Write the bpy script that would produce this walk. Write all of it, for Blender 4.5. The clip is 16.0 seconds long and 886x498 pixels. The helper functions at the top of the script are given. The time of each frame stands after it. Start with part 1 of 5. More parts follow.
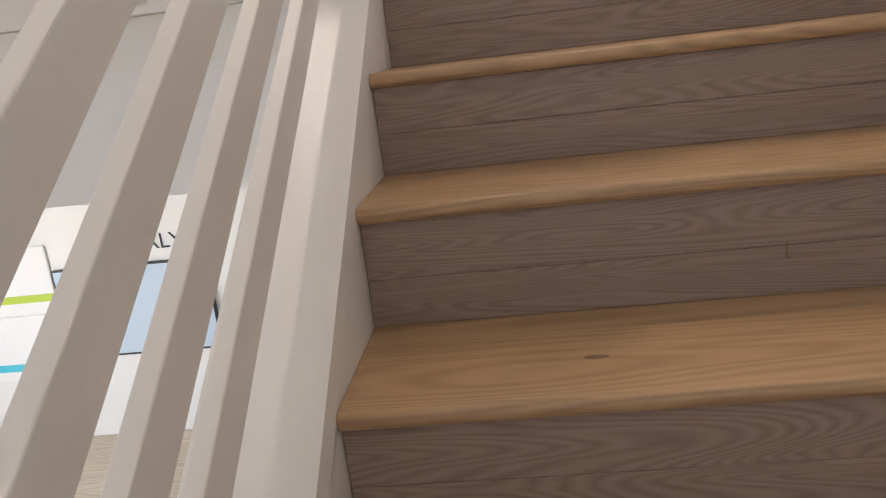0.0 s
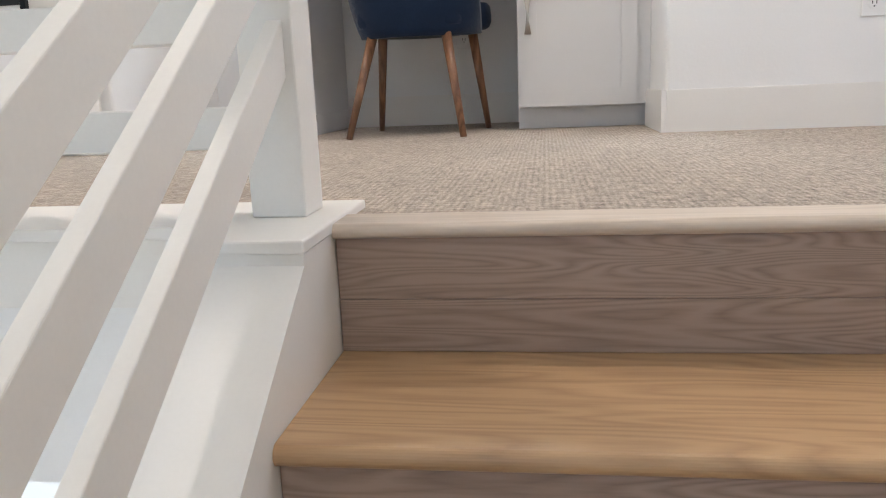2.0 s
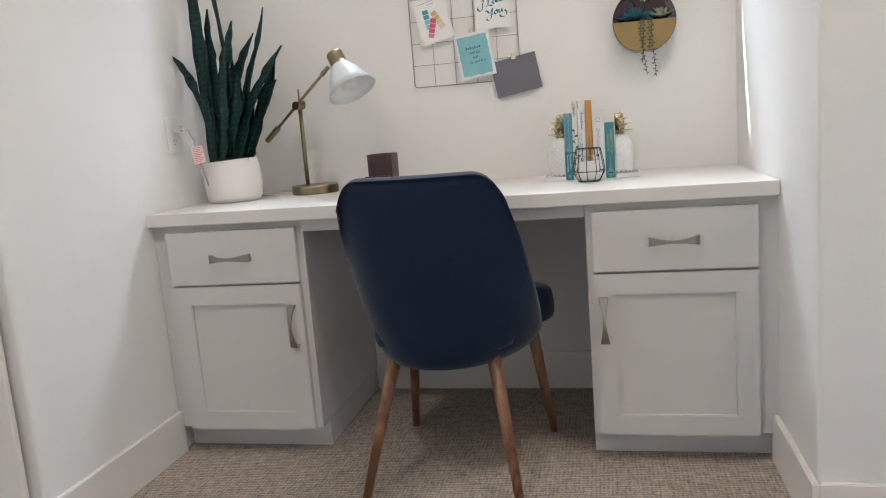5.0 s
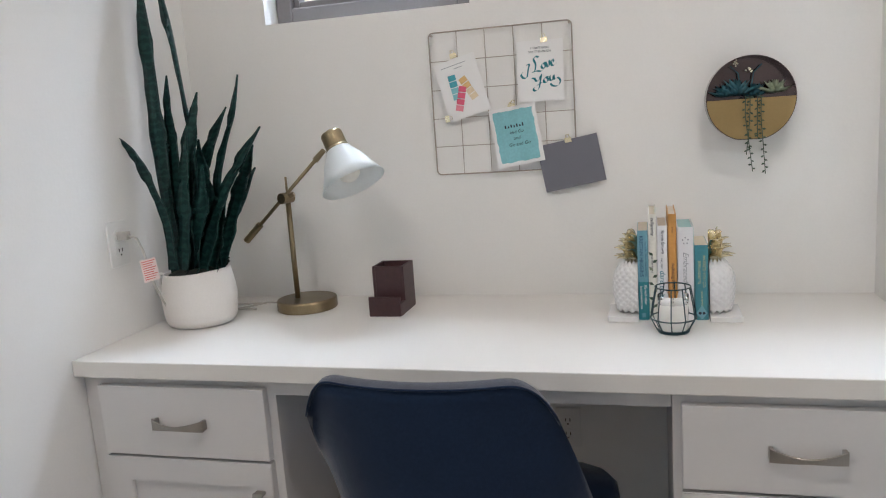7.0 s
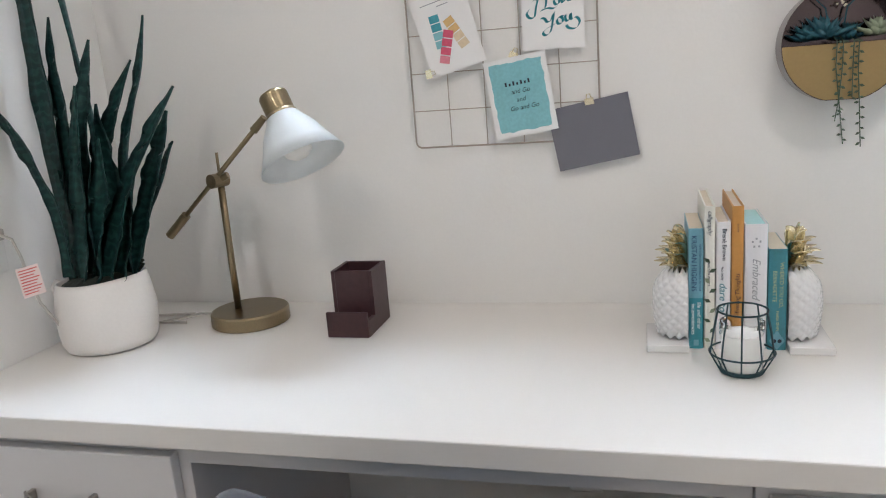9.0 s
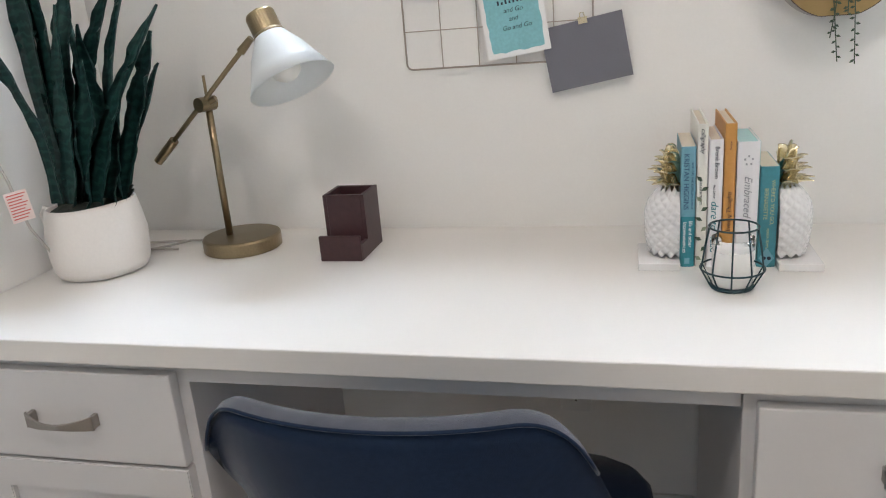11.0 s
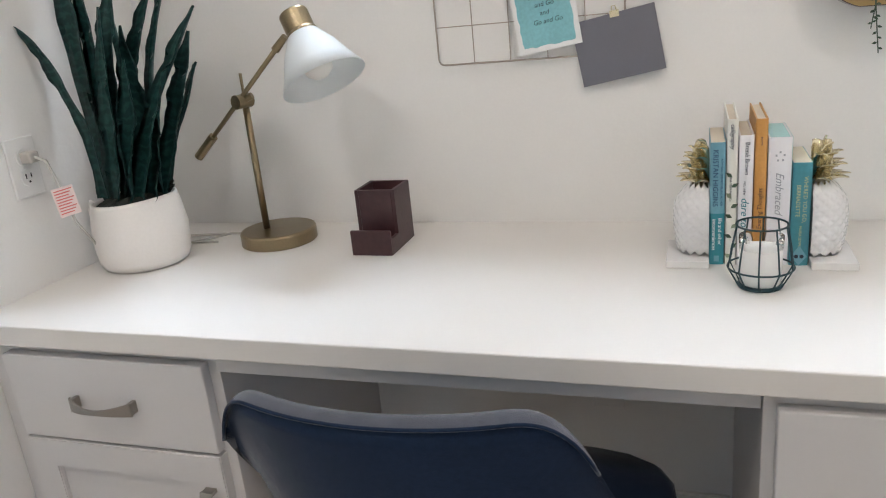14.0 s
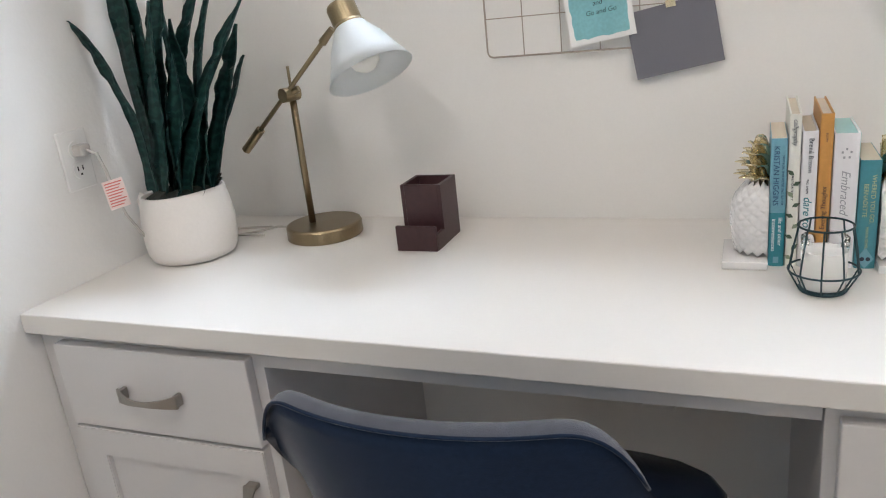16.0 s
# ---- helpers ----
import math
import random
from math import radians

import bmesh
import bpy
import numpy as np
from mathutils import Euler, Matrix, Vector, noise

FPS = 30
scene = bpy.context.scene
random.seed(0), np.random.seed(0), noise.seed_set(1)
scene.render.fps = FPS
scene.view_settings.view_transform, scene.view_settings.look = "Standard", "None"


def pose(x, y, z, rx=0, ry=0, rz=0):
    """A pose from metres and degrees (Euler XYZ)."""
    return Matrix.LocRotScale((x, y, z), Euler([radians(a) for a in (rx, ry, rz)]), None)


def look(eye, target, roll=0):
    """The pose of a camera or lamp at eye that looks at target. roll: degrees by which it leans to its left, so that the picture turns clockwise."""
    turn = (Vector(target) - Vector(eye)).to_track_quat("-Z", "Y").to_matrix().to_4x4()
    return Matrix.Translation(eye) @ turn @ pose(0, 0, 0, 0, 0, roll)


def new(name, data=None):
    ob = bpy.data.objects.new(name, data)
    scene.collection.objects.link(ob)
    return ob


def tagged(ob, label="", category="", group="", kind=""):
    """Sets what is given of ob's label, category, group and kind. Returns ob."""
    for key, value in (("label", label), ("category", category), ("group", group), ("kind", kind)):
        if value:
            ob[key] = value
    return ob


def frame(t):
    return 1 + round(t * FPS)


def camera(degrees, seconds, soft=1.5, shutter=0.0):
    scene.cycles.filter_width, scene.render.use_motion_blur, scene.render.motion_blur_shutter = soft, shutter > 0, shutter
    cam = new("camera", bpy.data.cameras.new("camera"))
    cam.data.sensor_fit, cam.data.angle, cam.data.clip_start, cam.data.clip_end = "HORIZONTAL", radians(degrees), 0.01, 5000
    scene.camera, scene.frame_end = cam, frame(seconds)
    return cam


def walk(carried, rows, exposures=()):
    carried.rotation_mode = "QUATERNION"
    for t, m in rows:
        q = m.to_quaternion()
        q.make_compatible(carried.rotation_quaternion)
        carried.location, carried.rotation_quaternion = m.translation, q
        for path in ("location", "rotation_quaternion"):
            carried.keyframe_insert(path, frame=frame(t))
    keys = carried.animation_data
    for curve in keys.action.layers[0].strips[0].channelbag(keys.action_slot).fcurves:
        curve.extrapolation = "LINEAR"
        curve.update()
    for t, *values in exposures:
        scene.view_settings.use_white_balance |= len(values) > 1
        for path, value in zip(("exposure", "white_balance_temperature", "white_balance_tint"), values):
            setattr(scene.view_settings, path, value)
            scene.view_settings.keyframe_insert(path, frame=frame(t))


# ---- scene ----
cam = camera(60.4, 16.0, soft=1.1)
PATH = [
    (0, (1.355, -3.582, -0.139), (1.151, -1.66, -0.651), -6.8),
    (0.3, (1.371, -3.495, -0.142), (1.154, -1.562, -0.608), -6.5),
    (0.5, (1.361, -3.391, -0.125), (1.134, -1.448, -0.545), -5.7),
    (0.7, (1.345, -3.282, -0.048), (1.135, -1.331, -0.431), -5.7),
    (0.8, (1.342, -3.241, -0.014), (1.163, -1.285, -0.392), -5.4),
    (1, (1.344, -3.205, 0.019), (1.223, -1.244, -0.356), -4.6),
    (1.5, (1.366, -3.060, 0.059), (1.204, -1.105, -0.333), -3.5),
    (2, (1.402, -2.934, 0.181), (1.13, -0.998, -0.241), -2.4),
    (2.2, (1.403, -2.884, 0.196), (1.106, -0.957, -0.248), -2.5),
    (2.4, (1.3850, -2.7953, 0.2610), (1.0580, -0.8690, -0.1677), -2.433),
    (2.5, (1.376, -2.751, 0.274), (1.034, -0.825, -0.147), -2.4),
    (2.7, (1.397, -2.686, 0.375), (1.095, -0.753, -0.037), -1.4),
    (3, (1.424, -2.601, 0.415), (1.204, -0.658, -0.008), -2.9),
    (3.5, (1.466, -2.446, 0.52), (1.121, -0.519, 0.112), -5.5),
    (4, (1.449, -2.307, 0.628), (1.018, -0.386, 0.275), -5.1),
    (4.5, (1.4, -2.166, 0.83), (0.975, -0.238, 0.508), -4.5),
    (6.8, (1.277, -1.472, 1.184), (0.807, 0.443, 0.85), -4.3),
    (7, (1.269, -1.372, 1.246), (0.742, 0.528, 0.909), -4.0),
    (7.5, (1.279, -1.267, 1.352), (0.682, 0.612, 1.014), -3.8),
    (7.6, (1.256, -1.256, 1.351), (0.685, 0.632, 1.016), -3.6),
    (8, (1.204, -1.125, 1.357), (0.718, 0.782, 1.002), -3.1),
    (8.5, (1.16, -0.975, 1.269), (0.736, 0.938, 0.866), -2.6),
    (9, (1.173, -0.903, 1.244), (0.657, 0.977, 0.795), -4.4),
    (9.2, (1.204, -0.896, 1.22), (0.658, 0.976, 0.772), -4.9),
    (11.5, (1.156, -0.917, 1.214), (0.682, 0.915, 0.567), -4.7),
    (12, (1.177, -0.902, 1.211), (0.668, 0.915, 0.55), -4.6),
    (12.5, (1.195, -0.894, 1.215), (0.651, 0.915, 0.559), -4.7),
    (13, (1.211, -0.896, 1.221), (0.639, 0.911, 0.581), -5.0),
    (13.5, (1.218, -0.904, 1.224), (0.618, 0.898, 0.597), -5.4),
    (14, (1.215, -0.907, 1.226), (0.59, 0.888, 0.605), -5.7),
    (14.5, (1.213, -0.898, 1.222), (0.571, 0.889, 0.593), -5.9),
    (15, (1.207, -0.884, 1.216), (0.543, 0.893, 0.584), -6.1),
    (15.5, (1.209, -0.876, 1.222), (0.513, 0.89, 0.593), -6.1),
    (16, (1.209, -0.88, 1.227), (0.467, 0.867, 0.596), -6.2),
]
walk(cam, [(t, look(eye, target, roll)) for t, eye, target, roll in PATH], exposures=[(0.0, 1.3, 6700, 16), (0.6, 1.67, 6450, 11), (1.5, 1.74, 6300, 10), (2.5, 1.72, 5900, 10), (3.0, 1.48, 6000, 10), (3.5, 1.55, 6050, 10), (4.7, 1.2, 6150, 10), (7.0, 0.95, 5950, 10), (7.5, 0.83, 5950, 10), (8.0, 0.75, 5950, 10), (8.5, 0.95, 5900, 10), (11.5, 1.13, 6050, 10), (16.0, 1.13, 6050, 10)])

# ---- world, sun and large lights ----
world = bpy.data.worlds.new("sky")
scene.world = world
world.use_nodes = True
wn = world.node_tree
sky = wn.nodes.new("ShaderNodeTexSky")
sky.sky_type = 'NISHITA'
sky.sun_disc = False
sky.sun_elevation = radians(58.8)
sky.sun_rotation = radians(-60)
wn.nodes["Background"].inputs["Strength"].default_value = 0.15
wn.links.new(sky.outputs[0], wn.nodes["Background"].inputs["Color"])

sun = new("sun", bpy.data.lights.new("sun", 'SUN'))
sun.data.energy = 4.8
sun.data.angle = radians(0.53)
sun.data.color = (1.0, 0.95, 0.88)
sun.matrix_world = look((-1.73, 7.0, 4.8), (0.0, 6.0, 1.5))


def area_lamp(name, eye, target, sx, sy, watts, color):
    """An area lamp for added fill: at unseen window openings, outdoor sky or ceiling fixtures."""
    d = bpy.data.lights.new(name, 'AREA')
    d.shape, d.size, d.size_y, d.energy, d.color = 'RECTANGLE', sx, sy, watts, color
    ob = new(name, d)
    ob.matrix_world = look(eye, target)
    return ob


DAY = (0.82, 0.92, 1.0)
WARM = (1.0, 0.89, 0.79)
# daylight fill, added at window openings that are out of view
area_lamp("south_fill_light", (0.2, -7.54, 1.3), (0.2, 0.0, 0.6), 2.4, 1.6, 1.0, DAY)
area_lamp("east_fill_light", (3.36, -1.2, 1.35), (0.0, -1.2, 0.9), 1.1, 1.5, 1.5, (1.0, 0.93, 0.84))
area_lamp("upper_west_fill_light", (-3.95, -3.4, 1.35), (1.6, 0.1, 0.9), 2.2, 1.6, 6.0, DAY)
# panel added outside, above the windows' view, to boost the sky on the desk
area_lamp("desk_sky_fill", (0.72, 1.2, 2.82), (1.6, 0.15, 0.95), 1.1, 0.6, 38.0, DAY)
area_lamp("west_fill_light", (-3.95, -1.4, -1.6), (0.0, -1.0, -1.7), 3.0, 1.6, 48.0, DAY)
AMBER = (1.0, 0.72, 0.48)
# x, y, watts, tint of unseen ceiling fixtures added to brighten the rooms below
FILL_DOWNLIGHTS = [(1.66, -0.5, 4.6, WARM), (2.2, -1.35, 1.5, AMBER), (0.5, -1.45, 7.0, WARM), (1.6, -2.4, 0.6, WARM), (1.6, -5.2, 0.4, WARM), (-1.6, -1.4, 4.0, WARM)]

# ---- materials ----


def mat(name, color, rough=0.5, metal=0.0, vary=0.06, scale=6.0, fine=180.0, bump=0.0, bump_scale=200.0, **extra):
    """A surface with colour variation at two scales and fine relief."""
    m = bpy.data.materials.new(name)
    m.use_nodes = True
    nt = m.node_tree
    b = nt.nodes["Principled BSDF"]
    co = nt.nodes.new("ShaderNodeTexCoord")
    n1 = nt.nodes.new("ShaderNodeTexNoise")
    n1.inputs["Scale"].default_value = scale
    n1.inputs["Detail"].default_value = 4
    n2 = nt.nodes.new("ShaderNodeTexNoise")
    n2.inputs["Scale"].default_value = fine
    n2.inputs["Detail"].default_value = 2
    for n in (n1, n2):
        nt.links.new(co.outputs["Object"], n.inputs["Vector"])
    add = nt.nodes.new("ShaderNodeMath")
    add.operation = 'ADD'
    nt.links.new(n1.outputs["Fac"], add.inputs[0])
    nt.links.new(n2.outputs["Fac"], add.inputs[1])
    ramp = nt.nodes.new("ShaderNodeMapRange")
    ramp.inputs["From Min"].default_value, ramp.inputs["From Max"].default_value = 0.6, 1.4
    ramp.inputs["To Min"].default_value, ramp.inputs["To Max"].default_value = 1 - vary, 1 + vary
    nt.links.new(add.outputs[0], ramp.inputs["Value"])
    mul = nt.nodes.new("ShaderNodeVectorMath")
    mul.operation = 'SCALE'
    mul.inputs[0].default_value = color
    nt.links.new(ramp.outputs[0], mul.inputs["Scale"])
    nt.links.new(mul.outputs[0], b.inputs["Base Color"])
    b.inputs["Roughness"].default_value = rough
    b.inputs["Metallic"].default_value = metal
    for k, v in extra.items():
        b.inputs[k.replace("_", " ")].default_value = v
    if bump:
        nb = nt.nodes.new("ShaderNodeTexNoise")
        nb.inputs["Scale"].default_value = bump_scale
        nb.inputs["Detail"].default_value = 3
        nt.links.new(co.outputs["Object"], nb.inputs["Vector"])
        bp = nt.nodes.new("ShaderNodeBump")
        bp.inputs["Strength"].default_value = bump
        bp.inputs["Distance"].default_value = 0.002
        nt.links.new(nb.outputs["Fac"], bp.inputs["Height"])
        nt.links.new(bp.outputs[0], b.inputs["Normal"])
    return m


def wood(name, dark, light, rough, along, ring=26.0, stretch=14.0):
    """Oak: long grain along one axis ('x' or 'z'), cathedral figure and pores."""
    m = bpy.data.materials.new(name)
    m.use_nodes = True
    nt = m.node_tree
    b = nt.nodes["Principled BSDF"]
    co = nt.nodes.new("ShaderNodeTexCoord")
    info = nt.nodes.new("ShaderNodeObjectInfo")
    shift = nt.nodes.new("ShaderNodeVectorMath")
    shift.operation = 'SCALE'
    shift.inputs[0].default_value = (3.7, 5.1, 2.3)
    nt.links.new(info.outputs["Random"], shift.inputs["Scale"])
    addv = nt.nodes.new("ShaderNodeVectorMath")
    addv.operation = 'ADD'
    nt.links.new(co.outputs["Object"], addv.inputs[0])
    nt.links.new(shift.outputs[0], addv.inputs[1])
    mp = nt.nodes.new("ShaderNodeMapping")
    mp.inputs["Scale"].default_value = (1.0 / stretch, 1, 1) if along == 'x' else (1, 1, 1.0 / stretch)
    nt.links.new(addv.outputs[0], mp.inputs["Vector"])
    big = nt.nodes.new("ShaderNodeTexNoise")
    big.inputs["Scale"].default_value = 9.0
    big.inputs["Detail"].default_value = 2
    big.inputs["Distortion"].default_value = 0.6
    nt.links.new(mp.outputs[0], big.inputs["Vector"])
    wave = nt.nodes.new("ShaderNodeMath")
    wave.operation = 'MULTIPLY'
    wave.inputs[1].default_value = ring
    nt.links.new(big.outputs["Fac"], wave.inputs[0])
    fr = nt.nodes.new("ShaderNodeMath")
    fr.operation = 'PINGPONG'
    fr.inputs[1].default_value = 1.0
    nt.links.new(wave.outputs[0], fr.inputs[0])
    pores = nt.nodes.new("ShaderNodeTexNoise")
    pores.inputs["Scale"].default_value = 260.0
    pores.inputs["Detail"].default_value = 3
    nt.links.new(mp.outputs[0], pores.inputs["Vector"])
    mixf = nt.nodes.new("ShaderNodeMath")
    mixf.operation = 'MULTIPLY_ADD'
    mixf.inputs[1].default_value = 0.55
    nt.links.new(fr.outputs[0], mixf.inputs[0])
    half = nt.nodes.new("ShaderNodeMath")
    half.operation = 'MULTIPLY'
    half.inputs[1].default_value = 0.55
    nt.links.new(pores.outputs["Fac"], half.inputs[0])
    nt.links.new(half.outputs[0], mixf.inputs[2])
    ramp = nt.nodes.new("ShaderNodeValToRGB")
    ramp.color_ramp.elements[0].color = (*dark, 1)
    ramp.color_ramp.elements[1].color = (*light, 1)
    ramp.color_ramp.elements[0].position = 0.12
    ramp.color_ramp.elements[1].position = 0.72
    nt.links.new(mixf.outputs[0], ramp.inputs["Fac"])
    nt.links.new(ramp.outputs["Color"], b.inputs["Base Color"])
    b.inputs["Roughness"].default_value = rough
    bp = nt.nodes.new("ShaderNodeBump")
    bp.inputs["Strength"].default_value = 0.25
    bp.inputs["Distance"].default_value = 0.001
    nt.links.new(mixf.outputs[0], bp.inputs["Height"])
    nt.links.new(bp.outputs[0], b.inputs["Normal"])
    return m


def carpet_material():
    """Looped pile in fine uneven rows, flecked light and dark."""
    m = bpy.data.materials.new("carpet")
    m.use_nodes = True
    nt = m.node_tree
    b = nt.nodes["Principled BSDF"]
    co = nt.nodes.new("ShaderNodeTexCoord")

    def streaks(sx, sy, detail):
        mp = nt.nodes.new("ShaderNodeMapping")
        mp.inputs["Scale"].default_value = (sx, sy, 60.0)
        nt.links.new(co.outputs["Object"], mp.inputs["Vector"])
        n = nt.nodes.new("ShaderNodeTexNoise")
        n.inputs["Scale"].default_value = 1.0
        n.inputs["Detail"].default_value = detail
        nt.links.new(mp.outputs[0], n.inputs["Vector"])
        return n.outputs["Fac"]

    def blend(a, b, k):
        n = nt.nodes.new("ShaderNodeMath")
        n.operation = 'MULTIPLY_ADD'
        n.inputs[1].default_value = k
        nt.links.new(a, n.inputs[0])
        nt.links.new(b, n.inputs[2])
        return n.outputs[0]

    def rib(axis, scale, bent):
        n = nt.nodes.new("ShaderNodeTexWave")
        n.bands_direction = axis
        n.inputs["Scale"].default_value = scale
        n.inputs["Distortion"].default_value = bent
        n.inputs["Detail"].default_value = 3
        n.inputs["Detail Scale"].default_value = 9
        nt.links.new(co.outputs["Object"], n.inputs["Vector"])
        return n.outputs["Fac"]

    weave = blend(streaks(20.0, 120.0, 2), streaks(105.0, 26.0, 2), 1.0)
    h = blend(rib('X', 29.0, 6.0), blend(rib('Y', 31.0, 5.0), weave, 0.52), 0.26)
    fleck = streaks(170.0, 170.0, 2)
    patch = nt.nodes.new("ShaderNodeTexNoise")
    patch.inputs["Scale"].default_value = 3.0
    nt.links.new(co.outputs["Object"], patch.inputs["Vector"])
    s = blend(fleck, h, 0.8)
    ramp = nt.nodes.new("ShaderNodeValToRGB")
    ramp.color_ramp.elements[0].color = (0.12, 0.10, 0.087, 1)
    ramp.color_ramp.elements[0].position = 0.315
    ramp.color_ramp.elements[1].color = (0.74, 0.64, 0.535, 1)
    ramp.color_ramp.elements[1].position = 0.72
    half = nt.nodes.new("ShaderNodeMath")
    half.operation = 'MULTIPLY'
    half.inputs[1].default_value = 0.29
    nt.links.new(s, half.inputs[0])
    nt.links.new(half.outputs[0], ramp.inputs["Fac"])
    mul = nt.nodes.new("ShaderNodeVectorMath")
    mul.operation = 'SCALE'
    mr = nt.nodes.new("ShaderNodeMapRange")
    mr.inputs["To Min"].default_value, mr.inputs["To Max"].default_value = 0.86, 1.12
    nt.links.new(patch.outputs["Fac"], mr.inputs["Value"])
    nt.links.new(mr.outputs[0], mul.inputs["Scale"])
    nt.links.new(ramp.outputs["Color"], mul.inputs[0])
    nt.links.new(mul.outputs[0], b.inputs["Base Color"])
    b.inputs["Roughness"].default_value = 0.95
    b.inputs["Specular IOR Level"].default_value = 0.1
    bp = nt.nodes.new("ShaderNodeBump")
    bp.inputs["Strength"].default_value = 0.6
    bp.inputs["Distance"].default_value = 0.004
    nt.links.new(s, bp.inputs["Height"])
    nt.links.new(bp.outputs[0], b.inputs["Normal"])
    return m


def leaf_material(name, dark, light):
    """Leaf with pale cross banding."""
    m = bpy.data.materials.new(name)
    m.use_nodes = True
    nt = m.node_tree
    b = nt.nodes["Principled BSDF"]
    co = nt.nodes.new("ShaderNodeTexCoord")
    w = nt.nodes.new("ShaderNodeTexWave")
    w.bands_direction = 'Z'
    w.inputs["Scale"].default_value = 16.0
    w.inputs["Distortion"].default_value = 7.0
    w.inputs["Detail"].default_value = 3
    w.inputs["Detail Scale"].default_value = 3
    nt.links.new(co.outputs["Object"], w.inputs["Vector"])
    ramp = nt.nodes.new("ShaderNodeValToRGB")
    ramp.color_ramp.elements[0].color = (*dark, 1)
    ramp.color_ramp.elements[1].color = (*light, 1)
    ramp.color_ramp.elements[0].position = 0.35
    nt.links.new(w.outputs["Fac"], ramp.inputs["Fac"])
    nt.links.new(ramp.outputs["Color"], b.inputs["Base Color"])
    b.inputs["Roughness"].default_value = 0.5
    b.inputs["Specular IOR Level"].default_value = 0.3
    return m


def glass_material(name, color=(1, 1, 1), rough=0.0, ior=1.45):
    m = bpy.data.materials.new(name)
    m.use_nodes = True
    b = m.node_tree.nodes["Principled BSDF"]
    b.inputs["Base Color"].default_value = (*color, 1)
    b.inputs["Roughness"].default_value = rough
    b.inputs["Transmission Weight"].default_value = 1.0
    b.inputs["IOR"].default_value = ior
    return m


def glow_material(name, color, strength):
    m = bpy.data.materials.new(name)
    m.use_nodes = True
    b = m.node_tree.nodes["Principled BSDF"]
    b.inputs["Base Color"].default_value = (*color, 1)
    b.inputs["Emission Color"].default_value = (*color, 1)
    b.inputs["Emission Strength"].default_value = strength
    return m


M_WALL = mat("wall_paint", (0.83, 0.815, 0.79), 0.75, vary=0.015, bump=0.22, bump_scale=90.0)
M_CEIL = mat("ceiling_paint", (0.8, 0.79, 0.77), 0.85, vary=0.02, bump=0.3, bump_scale=120.0)
M_TRIM = mat("trim_paint", (0.82, 0.79, 0.74), 0.38, vary=0.015, bump=0.05)
M_RAIL = mat("rail_paint", (0.80, 0.77, 0.72), 0.42, vary=0.02, bump=0.08, bump_scale=60.0)
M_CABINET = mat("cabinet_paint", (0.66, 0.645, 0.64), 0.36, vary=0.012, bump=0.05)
M_DESK = mat("laminate_white", (0.745, 0.72, 0.685), 0.3, vary=0.012, bump=0.03, bump_scale=400.0)
M_NICKEL = mat("brushed_nickel", (0.38, 0.36, 0.33), 0.32, 1.0, vary=0.05, fine=500.0)
M_BRASS = mat("antique_brass", (0.28, 0.222, 0.135), 0.32, 1.0, vary=0.12, fine=300.0)
M_GOLD = mat("polished_gold", (0.80, 0.72, 0.51), 0.26, 1.0, vary=0.06)
M_GOLDPLATE = mat("satin_gold_plate", (0.36, 0.25, 0.11), 0.42, 0.7, vary=0.05)
M_BRONZE = mat("dark_bronze_mirror", (0.13, 0.10, 0.10), 0.12, 1.0, vary=0.05)
M_WIRE = mat("champagne_wire", (0.42, 0.37, 0.32), 0.4, 1.0, vary=0.06)
M_CARPET = carpet_material()
M_TREAD = wood("oak_stair", (0.37, 0.225, 0.118), (0.52, 0.335, 0.18), 0.36, 'x', ring=34.0)
M_RISER = wood("oak_riser", (0.25, 0.176, 0.135), (0.385, 0.28, 0.218), 0.5, 'x', ring=95.0, stretch=13.0)
# top step's oak, paled to carry the daylight glare on its nosing
M_NOSING_GLARE = wood("pale_oak_nosing_glare", (0.50, 0.41, 0.325), (0.63, 0.53, 0.43), 0.34, 'x', ring=34.0)
M_KNOT = mat("dark_knot", (0.24, 0.145, 0.085), 0.6, vary=0.3, scale=60.0)
M_LEG = wood("walnut_leg", (0.10, 0.042, 0.02), (0.27, 0.13, 0.065), 0.35, 'z', ring=16.0)
M_VELVET = mat("navy_velvet", (0.0115, 0.0225, 0.049), 0.8, vary=0.18, scale=9.0, bump=0.3, bump_scale=700.0, Sheen_Weight=0.3, Sheen_Roughness=0.3, Specular_IOR_Level=0.15)
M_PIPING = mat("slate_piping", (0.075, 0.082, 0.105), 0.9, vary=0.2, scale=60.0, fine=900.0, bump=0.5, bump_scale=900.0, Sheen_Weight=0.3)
M_POT = mat("glazed_stoneware", (0.78, 0.74, 0.70), 0.34, vary=0.03, bump=0.08, bump_scale=30.0)
M_SOIL = mat("dark_moss", (0.02, 0.025, 0.02), 0.95, vary=0.4, fine=300.0, bump=1.0, bump_scale=120.0)
M_LEAF = leaf_material("snake_leaf", (0.006, 0.030, 0.029), (0.016, 0.058, 0.050))
M_MILK = mat("frosted_glass_shade", (0.93, 0.96, 0.97), 0.34, vary=0.01, Transmission_Weight=0.5, IOR=1.15)
M_BULB = mat("frosted_bulb", (0.85, 0.84, 0.8), 0.35, vary=0.01)
M_MAHOGANY = mat("mahogany_stain", (0.050, 0.020, 0.022), 0.42, vary=0.25, scale=12.0, fine=90.0, bump=0.15)
M_CERAMIC = mat("white_ceramic", (0.80, 0.79, 0.785), 0.16, vary=0.01)
M_PAPERW = mat("white_card", (0.86, 0.85, 0.84), 0.75, vary=0.012)
M_PAGES = mat("book_pages", (0.68, 0.60, 0.48), 0.9, vary=0.12, fine=900.0)
